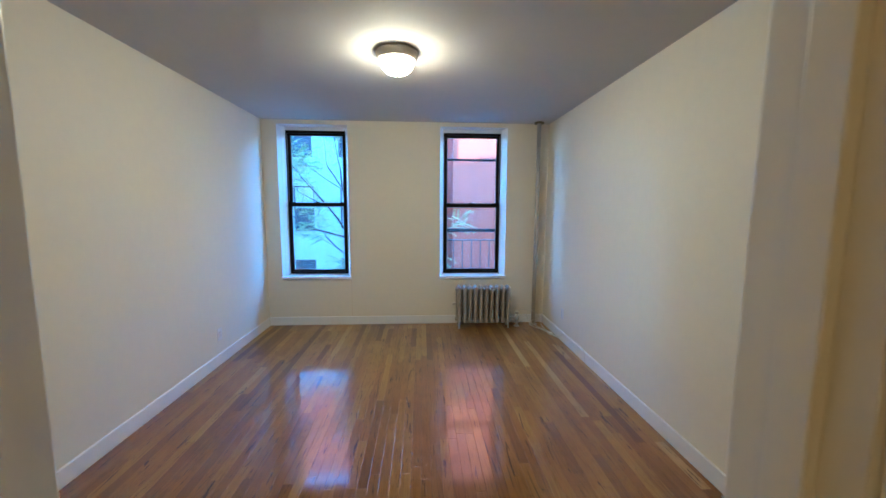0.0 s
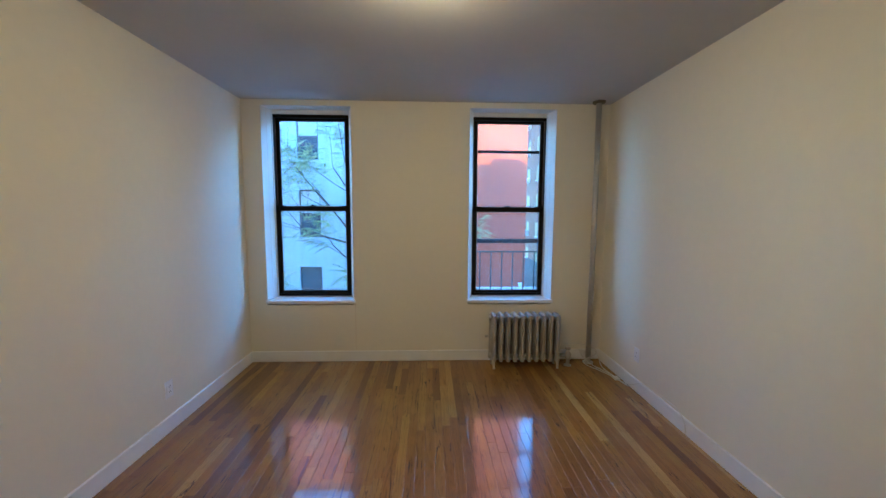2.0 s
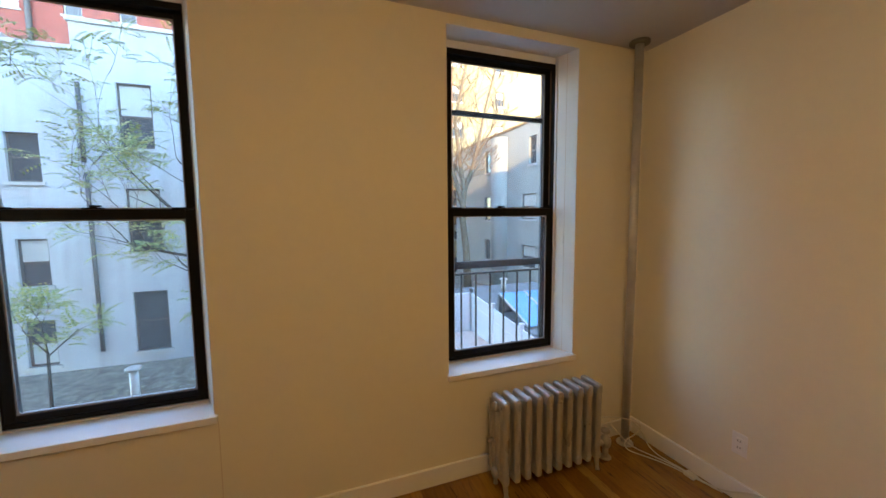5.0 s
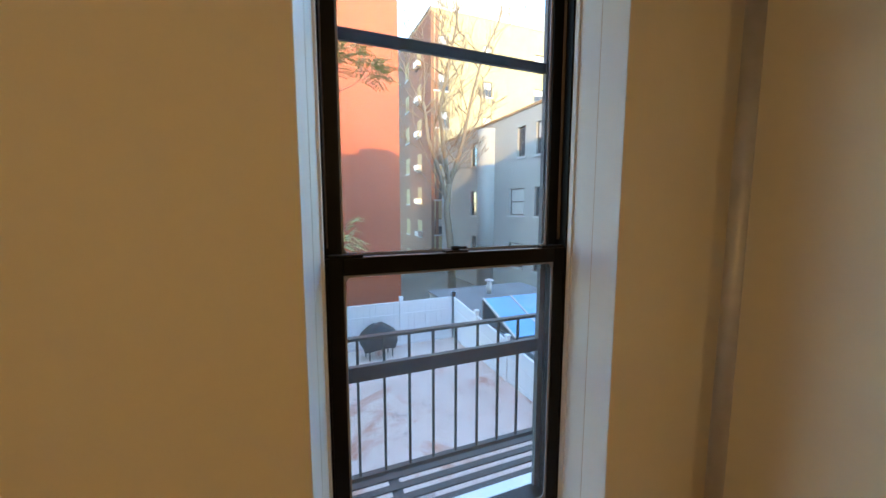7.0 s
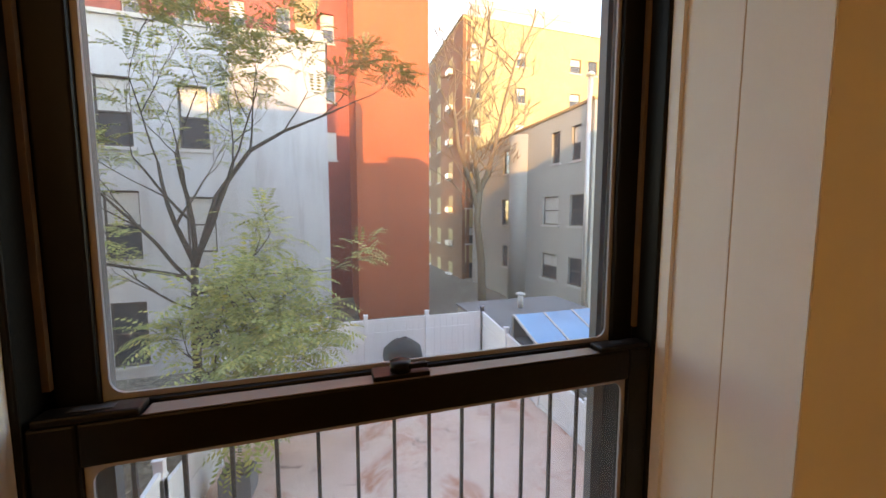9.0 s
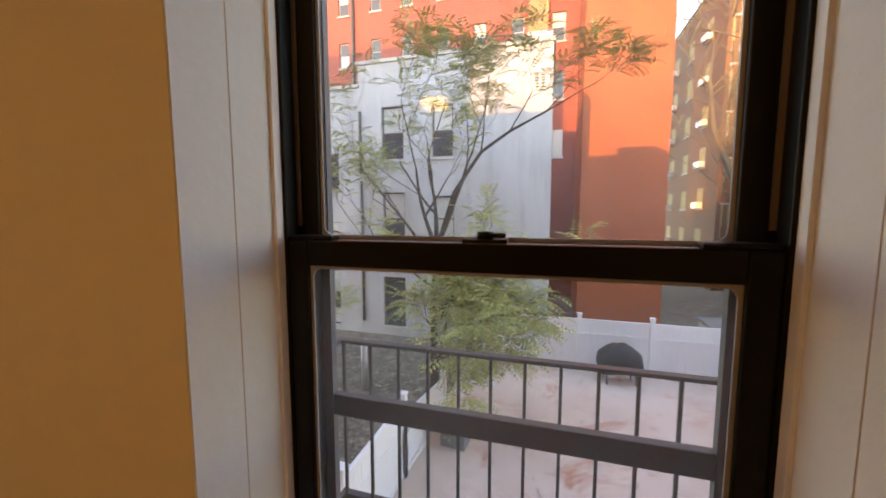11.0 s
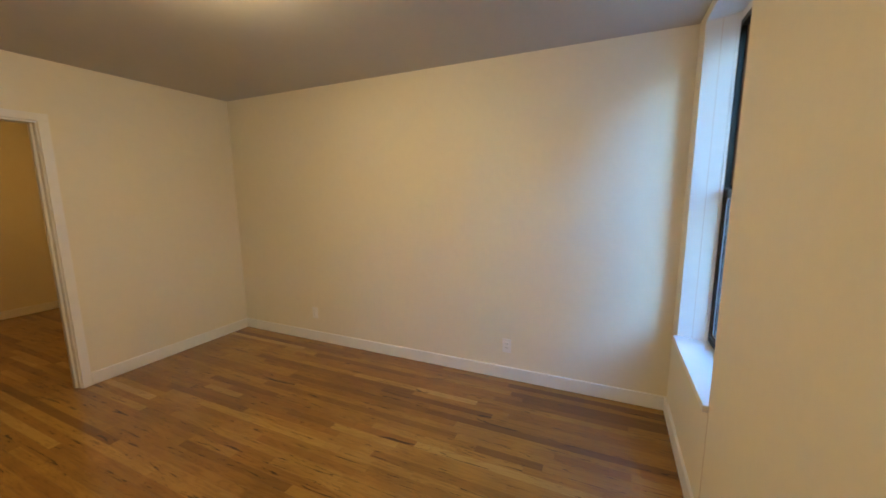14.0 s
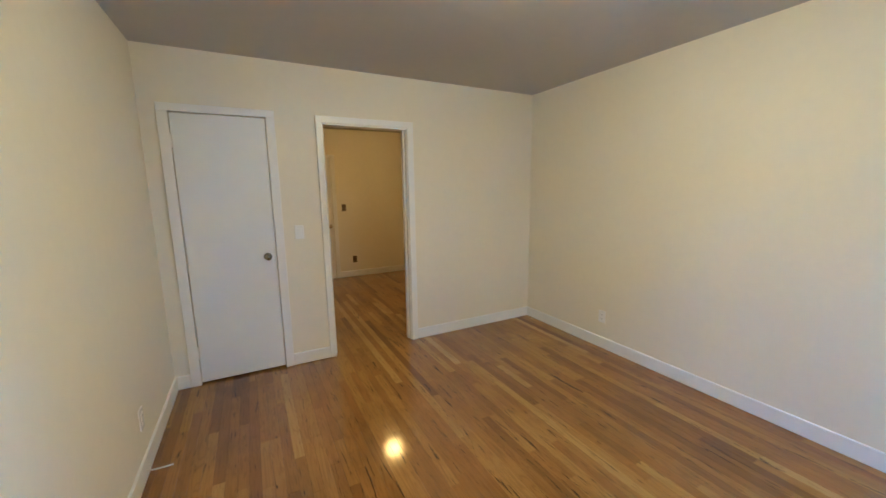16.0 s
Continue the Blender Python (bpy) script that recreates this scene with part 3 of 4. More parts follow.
# ---- radiator, pipes, cables ----
def radiator():
    n, x0, x1, yb, yf, top = 10, 2.335, 3.015, -0.085, -0.24, 0.522
    t = thing("radiator", (x0 + x1) / 2, -0.16, 0, "silver painted cast iron column radiator under the window", "radiator")
    t.matrix_world = Matrix()
    pitch = (x1 - x0) / n
    for i in range(n):
        xc = x0 + pitch * (i + 0.5)
        bm = B()
        hw = 0.0195
        for k in range(3):
            yc = yf + 0.021 + k * (yb - yf - 0.042) / 2
            rings = []
            for z, s in ((0.09, 0.8), (0.13, 1.0), (0.45, 1.0), (0.49, 0.85)):
                rings.append([bm.verts.new((xc + hw * s * math.cos(a), yc + 0.021 * s * math.sin(a), z)) for a in (2 * math.pi * q / 12 for q in range(12))])
            for r0, r1 in zip(rings, rings[1:]):
                for q in range(12):
                    bm.faces.new((r0[q], r0[(q + 1) % 12], r1[(q + 1) % 12], r1[q])).smooth = True
        # back plate and web added to close the gaps so they fall dark
        box(bm, xc - pitch / 2 + 0.0015, xc + pitch / 2 - 0.0015, yb - 0.022, yb - 0.014, 0.10, 0.50)
        box(bm, xc - 0.011, xc + 0.011, yf + 0.014, yb - 0.023, 0.10, 0.48)
        box(bm, xc - hw, xc + hw, yf, yb, top - 0.065, top, 0.0135)
        box(bm, xc - hw, xc + hw, yf, yb, 0.065, 0.125, 0.0135)
        part("section", bm, M_SILVER, t)
        if i in (0, n - 1):
            for y in (yf + 0.02, yb - 0.02):
                part("leg", tube(B(), [(xc, y, 0.09), (xc, y - 0.002, 0.045), (xc, y - 0.008, 0.012), (xc, y - 0.012, 0.0)], [0.019, 0.013, 0.011, 0.014], 10), M_SILVER, t)
    for z in (0.105, 0.478):
        part("header", tube(B(), [(x0 + 0.004, -0.1625, z), (x1 - 0.004, -0.1625, z)], 0.020, 12), M_SILVER, t)
    part("end_plug", lathe(B(), [(0.001, -0.012), (0.022, -0.012), (0.026, 0.0), (0.026, 0.008)], (x0 + 0.002, -0.1625, 0.478), 12, "x"), M_SILVER, t)
    part("end_plug", lathe(B(), [(0.001, -0.012), (0.022, -0.012), (0.026, 0.0), (0.026, 0.008)], (x0 + 0.002, -0.1625, 0.105), 12, "x"), M_SILVER, t)
    part("air_valve", lathe(B(), [(0.001, -0.04), (0.012, -0.04), (0.014, -0.01), (0.006, -0.008), (0.006, 0.002)], (x0 - 0.004, -0.1625, 0.30), 12, "x"), M_NICKEL, t)
    v = tube(B(), [(x1 - 0.01, -0.1625, 0.105), (x1 + 0.085, -0.1625, 0.105)], 0.017, 12)
    lathe(v, [(0.001, -0.03), (0.026, -0.03), (0.032, -0.01), (0.032, 0.015), (0.020, 0.035), (0.010, 0.04), (0.010, 0.06), (0.001, 0.062)], (x1 + 0.09, -0.1625, 0.105), 16)
    tube(v, [(x1 + 0.09, -0.1625, 0.08), (x1 + 0.09, -0.1625, 0.0)], 0.018, 12)
    lathe(v, [(0.001, 0.0), (0.036, 0.0), (0.036, 0.006), (0.020, 0.010), (0.001, 0.011)], (x1 + 0.09, -0.1625, 0.001), 16)
    lathe(v, [(0.001, 0.0), (0.024, 0.0), (0.028, 0.008), (0.024, 0.018), (0.001, 0.02)], (x1 + 0.09, -0.1625, 0.165), 14)
    part("valve", v, M_SILVER, t, "silver painted steam valve with pipe")
    return t


radiator()
pp = thing("riser_pipe", 3.335, -0.095, 0, "grey painted steam riser pipe from floor to ceiling", "pipe")
part("pipe", tube(B(), [(0, 0, 0.0), (0.004, 0, 1.2), (0, 0, H)], 0.0245, 20), M_PIPE, pp)
part("ceiling_flange", lathe(B(), [(0.025, -0.020), (0.050, -0.022), (0.058, -0.014), (0.058, -0.001), (0.025, -0.001)], (0, 0, H), 24), M_FLANGE, pp, "dull bronze ceiling flange")
part("floor_flange", lathe(B(), [(0.025, 0.012), (0.048, 0.012), (0.052, 0.004), (0.052, 0.001), (0.025, 0.001)], (0, 0, 0), 24), M_PIPE, pp)


def cable(pts, r, label):
    cu = bpy.data.curves.new("cable", "CURVE")
    cu.dimensions, cu.bevel_depth, cu.bevel_resolution, cu.resolution_u = "3D", r, 2, 8
    sp = cu.splines.new("NURBS")
    sp.points.add(len(pts) - 1)
    sp.order_u, sp.use_endpoint_u = 4, True
    for p, q in zip(sp.points, pts):
        p.co = (*q, 1)
    cu.materials.append(M_CABLE)
    tagged(new("cable", cu), label, "cable", "cables by the riser pipe")


CL = "loose white cable lying along the baseboard"
cable([(3.12, -0.03, 0.17), (3.20, -0.06, 0.20), (3.33, -0.15, 0.19), (3.40, -0.17, 0.15), (3.37, -0.16, 0.09), (3.28, -0.14, 0.06), (3.25, -0.17, 0.02), (3.33, -0.24, 0.006), (3.40, -0.36, 0.006), (3.44, -0.50, 0.006), (3.455, -0.60, 0.008)], 0.0035, CL)
cable([(3.26, -0.05, 0.12), (3.24, -0.14, 0.10), (3.30, -0.17, 0.03), (3.37, -0.24, 0.006), (3.43, -0.38, 0.006), (3.45, -0.55, 0.006), (3.46, -0.66, 0.03), (3.478, -0.75, 0.108), (3.482, -0.90, 0.116), (3.482, -1.05, 0.128), (3.480, -1.20, 0.13), (3.474, -1.29, 0.105), (3.470, -1.31, 0.05), (3.470, -1.315, 0.012)], 0.0035, CL)
cable([(3.36, -0.13, 0.16), (3.42, -0.15, 0.10), (3.40, -0.20, 0.03), (3.41, -0.30, 0.006), (3.45, -0.45, 0.006), (3.462, -0.62, 0.006)], 0.003, CL)
cl_ob = thing("cable_splitter", 3.43, -0.47, 0, "small white cable splitter on the floor", "cable splitter")
part("body", box(B(), -0.022, 0.022, -0.03, 0.03, 0.0, 0.02, 0.004), M_CABLE, cl_ob)
cable([(3.472, -3.22, 0.05), (3.44, -3.24, 0.03), (3.40, -3.27, 0.012), (3.37, -3.28, 0.006)], 0.004, "short white cable end by the baseboard")

# ---- our building around the room ----
# unseen upper floors and long right wing, sized for the shade cast opposite
sh = box(B(), -7.0, 18.0, -9.0, 0.30, H + 0.22, 8.5)
box(sh, -7.0, 18.0, -9.0, 0.30, -3.9, -0.06)
box(sh, -7.0, -1.06, -9.0, 0.30, -0.06, H + 0.22)
box(sh, -1.06, -0.13, -L + 0.05, 0.30, -0.06, H + 0.22)
box(sh, W + 0.13, 18.0, -9.0, 0.30, -0.06, H + 0.22)
box(sh, -1.06, W + 0.13, -9.0, HALL_Y - 0.13, -0.06, H + 0.22)
# roof block added for the bump in that shade on the red wall
box(sh, -1.8, -0.15, -3.0, -1.5, 8.5, 9.25)
tagged(part("own_building", sh, M_BROWNFACE), "brown rendered mass of the building around the room", "building", kind="structure")
# unseen block, added to keep low sun off the left-hand facades
tagged(part("neighbour_building", box(B(), -28.0, -10.0, -12.0, 0.0, -3.9, 19.0), M_BROWNFACE), "tall unseen block added to shade the houses on the left", "building", kind="structure")


# ---- outdoors: ground, terrace, fences ----
YZ = -3.88
gr = box(B(), -400, 400, -400, 600, YZ - 0.5, YZ)
tagged(part("ground", gr, M_DIRT), "bare earth with leaf litter in the yards", "ground", kind="structure")
tagged(part("pavement", box(B(), 0.16, 7.5, 0.31, 11.32, YZ - 0.02, -3.10), M_TERRACE), "worn pink and grey stained terrace paving", "terrace", kind="structure")


def fence(name, p, q, top0, top1, bottom, bays, label):
    """White vinyl fence of posts, panels, rails and boards between two points; its top may slope."""
    f = thing(name, 0, 0, 0, label, "fence", "white fences round the terrace")
    p, q = Vector((*p, 0)), Vector((*q, 0))
    d = (q - p).normalized()
    side = Vector((-d.y, d.x, 0))

    def slab(a, b, ta, tb, ba, bb, half):
        bm = B()
        lo, hi = p.lerp(q, a), p.lerp(q, b)
        vs = []
        for c, t, w in ((lo, ta, ba), (hi, tb, bb)):
            for s in (-half, half):
                for z in (w, t):
                    vs.append(bm.verts.new(c + side * s + Vector((0, 0, z))))
        for i in ((0, 1, 3, 2), (4, 6, 7, 5), (0, 4, 5, 1), (2, 3, 7, 6), (0, 2, 6, 4), (1, 5, 7, 3)):
            bm.faces.new([vs[k] for k in i])
        return bm
    top = lambda s: top0 + (top1 - top0) * s
    length = (q - p).length
    for i in range(bays + 1):
        s = i / bays
        c = p.lerp(q, s)
        bm = box(B(), c.x - 0.06, c.x + 0.06, c.y - 0.06, c.y + 0.06, bottom, top(s) + 0.13, 0.006)
        post = part("post", bm, M_VINYL, f)
        part("post_cap", box(B(), c.x - 0.075, c.x + 0.075, c.y - 0.075, c.y + 0.075, top(s) + 0.13, top(s) + 0.175, 0.015), M_VINYL, post)
    for i in range(bays):
        a, b = i / bays + 0.06 / length, (i + 1) / bays - 0.06 / length
        part("rail", slab(a, b, top(a), top(b), top(a) - 0.10, top(b) - 0.10, 0.03), M_VINYL, f)
        part("rail", slab(a, b, top(a) - 0.42, top(b) - 0.42, top(a) - 0.49, top(b) - 0.49, 0.03), M_VINYL, f)
        part("rail", slab(a, b, bottom + 0.12, bottom + 0.12, bottom + 0.02, bottom + 0.02, 0.03), M_VINYL, f)
        n = max(2, round((b - a) * length / 0.2))
        for k in range(n):
            s0, s1 = a + (b - a) * k / n, a + (b - a) * (k + 1) / n - 0.006 / length
            part("board", slab(s0, s1, top(s0) - 0.10, top(s1) - 0.10, bottom + 0.12, bottom + 0.12, 0.012), M_VINYL, f)


FL = "white vinyl board fence with capped posts round the terrace"
fence("garden_fence", (-0.46, 11.25), (7.48, 11.25), -1.55, -1.55, -3.1, 4, FL)
fence("garden_fence", (7.48, 11.25), (7.40, 2.0), -1.55, -2.55, -3.1, 5, FL)
fence("garden_fence", (0.2, 1.4), (0.2, 5.35), -1.70, -1.70, -3.1, 2, FL)
fence("garden_fence", (0.2, 5.35), (0.34, 7.4), -1.95, -2.15, -3.1, 1, FL)


# ---- fire escape ----
fe = thing("fire_escape", 0, 0, 0, "dark iron fire escape balcony with slatted floor outside", "fire escape")
X0, X1, YF, ZF = 1.69, 5.2, 1.11, 0.20
part("top_rail", box(B(), X0 - 0.02, X1, YF - 0.02, YF + 0.02, 0.975, 0.992, 0.002), M_IRON, fe)
part("top_rail", box(B(), X0 - 0.02, X0 + 0.012, 0.31, YF - 0.02, 0.975, 0.992, 0.002), M_IRON, fe)
part("bottom_rail", box(B(), X0 - 0.02, X1, YF - 0.014, YF + 0.022, ZF - 0.05, ZF + 0.012, 0.002), M_IRON, fe)
part("bottom_rail", box(B(), X0 - 0.02, X0 + 0.006, 0.31, YF - 0.014, ZF - 0.05, ZF + 0.012, 0.002), M_IRON, fe)
x = X0 + 0.01
while x < X1:
    part("baluster", box(B(), x - 0.0065, x + 0.0065, YF - 0.0065, YF + 0.0065, ZF + 0.012, 0.975), M_IRON, fe)
    x += 0.1415
for y in (0.62, 0.86):
    part("baluster", box(B(), X0 - 0.0065, X0 + 0.0065, y - 0.0065, y + 0.0065, ZF + 0.012, 0.975), M_IRON, fe)
for k in range(8):
    y = 0.46 + k * 0.082
    part("slat", box(B(), X0 + 0.006, X1, y, y + 0.040, ZF - 0.006, ZF + 0.004), M_IRON, fe)
for xs in (2.55, 3.7, 4.8):
    part("cross_bar", box(B(), xs, xs + 0.05, 0.31, YF - 0.014, ZF - 0.035, ZF - 0.006), M_IRON, fe)


# ---- buildings ----
# the houses are laid out on a plan at 1 : 1.156 round one point of the window
FAR = Matrix.Translation((2.557, -0.256, 1.707)) @ Matrix.Scale(1.156, 4) @ Matrix.Translation((-2.557, 0.256, -1.707))


def house(name, x, y, z, rz, width, height, depth, wallmat, holes, label, frame_mat=M_WINFRAME, pale=0.35, sills=True,
          roof_mat=None, parapet=0.0, ac=()):
    """A building whose front lies on its local y = 0, with holes (u0, u1, v0, v1) for windows."""
    h = thing(name, x, y, z, label, "building", rz=rz)
    h.matrix_world = FAR @ pose(x, y, z, 0, 0, rz)
    rnd = random.Random(name)
    bm = wall_cells(B(), 0, width, 0, height, holes, lambda m, a, b, c, d: box(m, a, b, 0, 0.25, c, d))
    box(bm, 0, width, 0.35, depth, 0, height - 0.1)
    part("wall", bm, wallmat, h)
    if roof_mat:
        part("roof", box(B(), -0.06, width + 0.06, -0.07, depth, height, height + 0.12), roof_mat, h, "coping along the roof edge")
    for i, (a, b, c, d) in enumerate(holes):
        w = part("window", wall_cells(B(), a, b, c, d, [(a + 0.06, b - 0.06, c + 0.06, (c + d) / 2 - 0.025), (a + 0.06, b - 0.06, (c + d) / 2 + 0.025, d - 0.06)],
                                      lambda m, p, q, r, s: box(m, p, q, 0.10, 0.17, r, s)), frame_mat, h)
        lowm = M_BLIND_SKY if rnd.random() < pale * 0.35 else M_WINGLASS
        upm = M_BLIND_SKY if rnd.random() < pale else M_WINGLASS
        part("pane", box(B(), a + 0.05, b - 0.05, 0.13, 0.15, c + 0.05, (c + d) / 2), lowm, w)
        part("pane", box(B(), a + 0.05, b - 0.05, 0.12, 0.14, (c + d) / 2, d - 0.05), upm, w)
        if sills:
            part("sill", box(B(), a - 0.08, b + 0.08, -0.06, 0.09, c - 0.10, c), M_STONE, w)
        if i in ac:
            part("air_conditioner", box(B(), a + 0.1, b - 0.1, -0.35, 0.10, c + 0.02, c + 0.42, 0.02), M_PLASTIC, w, "white window air conditioner")
    return h


GZ = -3.16


def world_holes(rows, x, z):
    return [(a - x, b - x, c - z, d - z) for a, b, c, d in rows]


white_rows = [(-6.30, -5.55, 2.60, 4.0), (-6.30, -5.58, -0.45, 0.95), (-6.3, -5.6, -2.9, -1.5),
              (-3.65, -2.76, 3.68, 5.62), (-3.63, -2.73, 0.45, 2.45), (-3.66, -2.73, -2.75, -0.81),
              (-1.64, -0.85, 3.70, 5.55), (-1.6, -0.80, 0.6, 2.3), (-1.6, -0.80, -2.4, -0.75), (1.1, 2.2, -2.3, -1.45)]
# most upper panes here are pale, sky reflection put into their colour
wb = house("white_building", -4.62, 12.6, GZ, 0, 7.15, 7.22 - GZ, 4.2, M_WHITEBRICK, world_holes(white_rows[3:], -4.62, GZ),
           "white painted brick rear house with dark sash windows", pale=0.75, roof_mat=M_STONE)
house("white_wing", -8.3, 12.62, GZ, 0, 3.67, 6.42 - GZ, 4.2, M_WHITEBRICK, world_holes(white_rows[:3], -8.3, GZ),
      "lower white painted brick wing with small windows", roof_mat=M_STONE)
for xs, z0, z1 in ((-4.52, 3.2, 5.5), (-4.50, -2.6, 2.9)):
    part("drain_pipe", tube(B(), [(xs + 4.62, -0.06, z0 - GZ), (xs + 4.62, -0.06, z1 - GZ)], 0.06, 8), M_WINFRAME, wb)
part("chimney_block", box(B(), 6.3, 7.1, 0.02, 0.9, 7.34 - GZ, 7.6 - GZ), M_WHITEBRICK, wb)

# a lower light house at the far edge of the white one
house("white_side_house", -14.4, 13.2, GZ, 0, 6.05, 11.2, 5.0, M_YELLOWBRICK,
      [(4.6, 5.5, 1.0 + 3.0 * k, 2.7 + 3.0 * k) for k in range(3)], "pale rear house with stacked windows", roof_mat=M_STONE)

red_rows = [(cx - 0.36, cx + 0.36, z0, z0 + 1.55) for z0 in (4.9, 8.1, 11.25, 14.5) for cx in (-19.6, -17.4, -15.2, -12.9, -10.8, -8.5, -6.35, -4.0, -1.75, 0.45, 2.7)]
rb = house("red_building", -22.0, 22.0, GZ, 0, 25.9, 19.0 - GZ, 10.0, M_REDBRICK, world_holes(red_rows, -22.0, GZ),
           "tall red brick apartment building with rows of sash windows", frame_mat=M_STONE, pale=0.6, roof_mat=M_STONE)
part("chimney", box(B(), 23.06, 24.15, -0.3, -0.004, 10.4 - GZ, 20.5 - GZ), M_TANBRICK, rb, "tan brick chimney breast")
part("drain_pipe", tube(B(), [(11.9, -0.08, 6), (11.9, -0.08, 22)], 0.12, 8), M_WINFRAME, rb)
rw = house("red_wall_building", 3.78, 17.0, GZ, 0, 3.38, 21.5 - GZ, 12.0, M_REDPAINT, [], "blank orange red painted brick gable wall", roof_mat=M_STONE)

yel_rows = []
for k in range(7):
    z0 = 13.2 - 2.72 * k
    yel_rows += [(0.25, 1.45, z0 - GZ, z0 + 1.25 - GZ), (4.4, 5.2, z0 - 0.05 - GZ, z0 + 1.1 - GZ), (9.2, 10.2, z0 - GZ, z0 + 1.1 - GZ), (10.9, 11.8, z0 - GZ, z0 + 1.1 - GZ)]
yb = house("yellow_building", 12.2, 26.0, GZ, 0, 13.5, 16.2 - GZ, 30.0, M_YELLOWBRICK, yel_rows,
           "pale yellow brick apartment building lit by low sun", frame_mat=M_WINFRAME, pale=0.7, roof_mat=M_STONE)
rl = B()
for k in range(46):
    u = 0.1 + k * 0.2
    box(rl, u, u + 0.05, 0.1, 0.14, 16.32 - GZ, 17.1 - GZ)
box(rl, 0.05, 9.3, 0.08, 0.16, 17.1 - GZ, 17.2 - GZ)
tagged(part("roof_railing", rl, M_STONE, yb), "pale railing along the roof")
part("penthouse", box(B(), 2.0, 13.4, 2.5, 9.0, 16.32 - GZ, 19.0 - GZ), M_STUCCO, yb)

side_rows = []
for k in range(7):
    z0 = 12.9 - 2.72 * k - GZ
    for j in range(9):
        side_rows.append((40 - 2.2 - 3.3 * j - 1.1, 40 - 2.2 - 3.3 * j, z0, z0 + 1.35))
house("brown_building", 12.19, 66.0, GZ, -90, 40.0, 16.0 - GZ, 0.6, M_BROWNBRICK, side_rows,
      "brown brick apartment wall with white air conditioners", frame_mat=M_STONE, pale=0.5,
      ac=[i for i in range(len(side_rows)) if (i * 7) % 3 != 1])

# grey rendered house along the other side of the yards
gx = 12.65
grey_rows = []
for (y0, y1, z0, z1) in ((14.45, 15.75, 1.3, 2.65), (12.45, 13.6, 1.3, 2.65), (14.45, 15.75, -1.3, -0.1), (12.45, 13.6, -1.3, -0.1),
                         (14.45, 15.1, 4.15, 5.58), (13.0, 13.6, 4.1, 5.57), (19.42, 20.2, 1.2, 2.7), (19.4, 20.15, -1.35, -0.04), (19.4, 20.15, 4.2, 5.6)):
    grey_rows.append((25.0 - y1, 25.0 - y0, z0 - GZ, z1 - GZ))
gb = house("grey_building", gx, 25.0, GZ, -90, 12.8, 6.3 - GZ, 9.0, M_STUCCO, grey_rows, "grey rendered rear house with sash windows",
           pale=0.45, roof_mat=M_TANBRICK)
part("round_bay", tube(B(), [(7.1, -0.05, 0), (7.1, -0.05, 6.0 - GZ)], 0.62, 20), M_STUCCO, gb)
part("flue_pipe", tube(B(), [(12.65, -0.14, 0), (12.65, -0.14, 7.2 - GZ)], 0.095, 14), M_PIPE, gb, "shiny metal flue pipe")
part("flue_cap", lathe(B(), [(0.05, 0), (0.17, 0.02), (0.17, 0.10), (0.05, 0.2)], (12.65, -0.14, 7.2 - GZ), 14), M_PIPE, gb)

# low roof with blue skylight behind the fence
lr = thing("low_roof_building", 10.0, 9.5, GZ, "low grey roofed extension beside the terrace", "building")
lr.matrix_world = Matrix()
part("wall", box(B(), 7.75, 12.6, 5.6, 14.5, YZ - 0.02, -2.15), M_STUCCO, lr)
part("roof", box(B(), 7.68, 12.64, 5.5, 14.6, -2.15, -2.05), M_ROOF, lr)
vp = thing("vent_pipe", 9.95, 13.0, -2.05, "small grey metal roof vent pipe with cap", "vent pipe")
part("pipe", tube(B(), [(0, 0, 0), (0, 0, 0.5)], 0.11, 14), M_PIPE, vp)
part("cap", lathe(B(), [(0.05, 0.56), (0.2, 0.56), (0.2, 0.6), (0.05, 0.66)], (0, 0, 0), 14), M_PIPE, vp)
part("stem", tube(B(), [(0, 0, 0.5), (0, 0, 0.57)], 0.05, 8), M_PIPE, vp)
sk = thing("skylight", 9.7, 8.6, -2.05, "blue glazed sloping skylight with pale bars", "skylight")


def tilt(bm, m):
    bmesh.ops.transform(bm, matrix=m, verts=bm.verts)
    return bm


slope = Matrix.Translation((0, -0.9, 0.06)) @ pose(0, 0, 0, 20)
part("curb", box(B(), -1.9, 2.2, -0.9, 1.1, 0.0, 0.06), M_ROOF, sk)
for k in range(4):
    u = -1.9 + k * 1.03
    part("pane", tilt(box(B(), u + 0.03, u + 1.0, 0, 2.0, 0.0, 0.03), slope), M_BLUE, sk)
for k in range(5):
    u = -1.9 + k * 1.03
    part("bar", tilt(box(B(), u - 0.03, u + 0.03, 0, 2.0, 0.0, 0.05), slope), M_STONE, sk)
part("back_wall", box(B(), -1.9, 2.2, 0.98, 1.1, 0.06, 0.70), M_ROOF, sk)

# ---- things on the terrace ----
gl = thing("grill", 4.55, 10.55, -3.1, "barbecue grill under a black fabric cover", "grill", rz=8)
bm = B()
prev = None
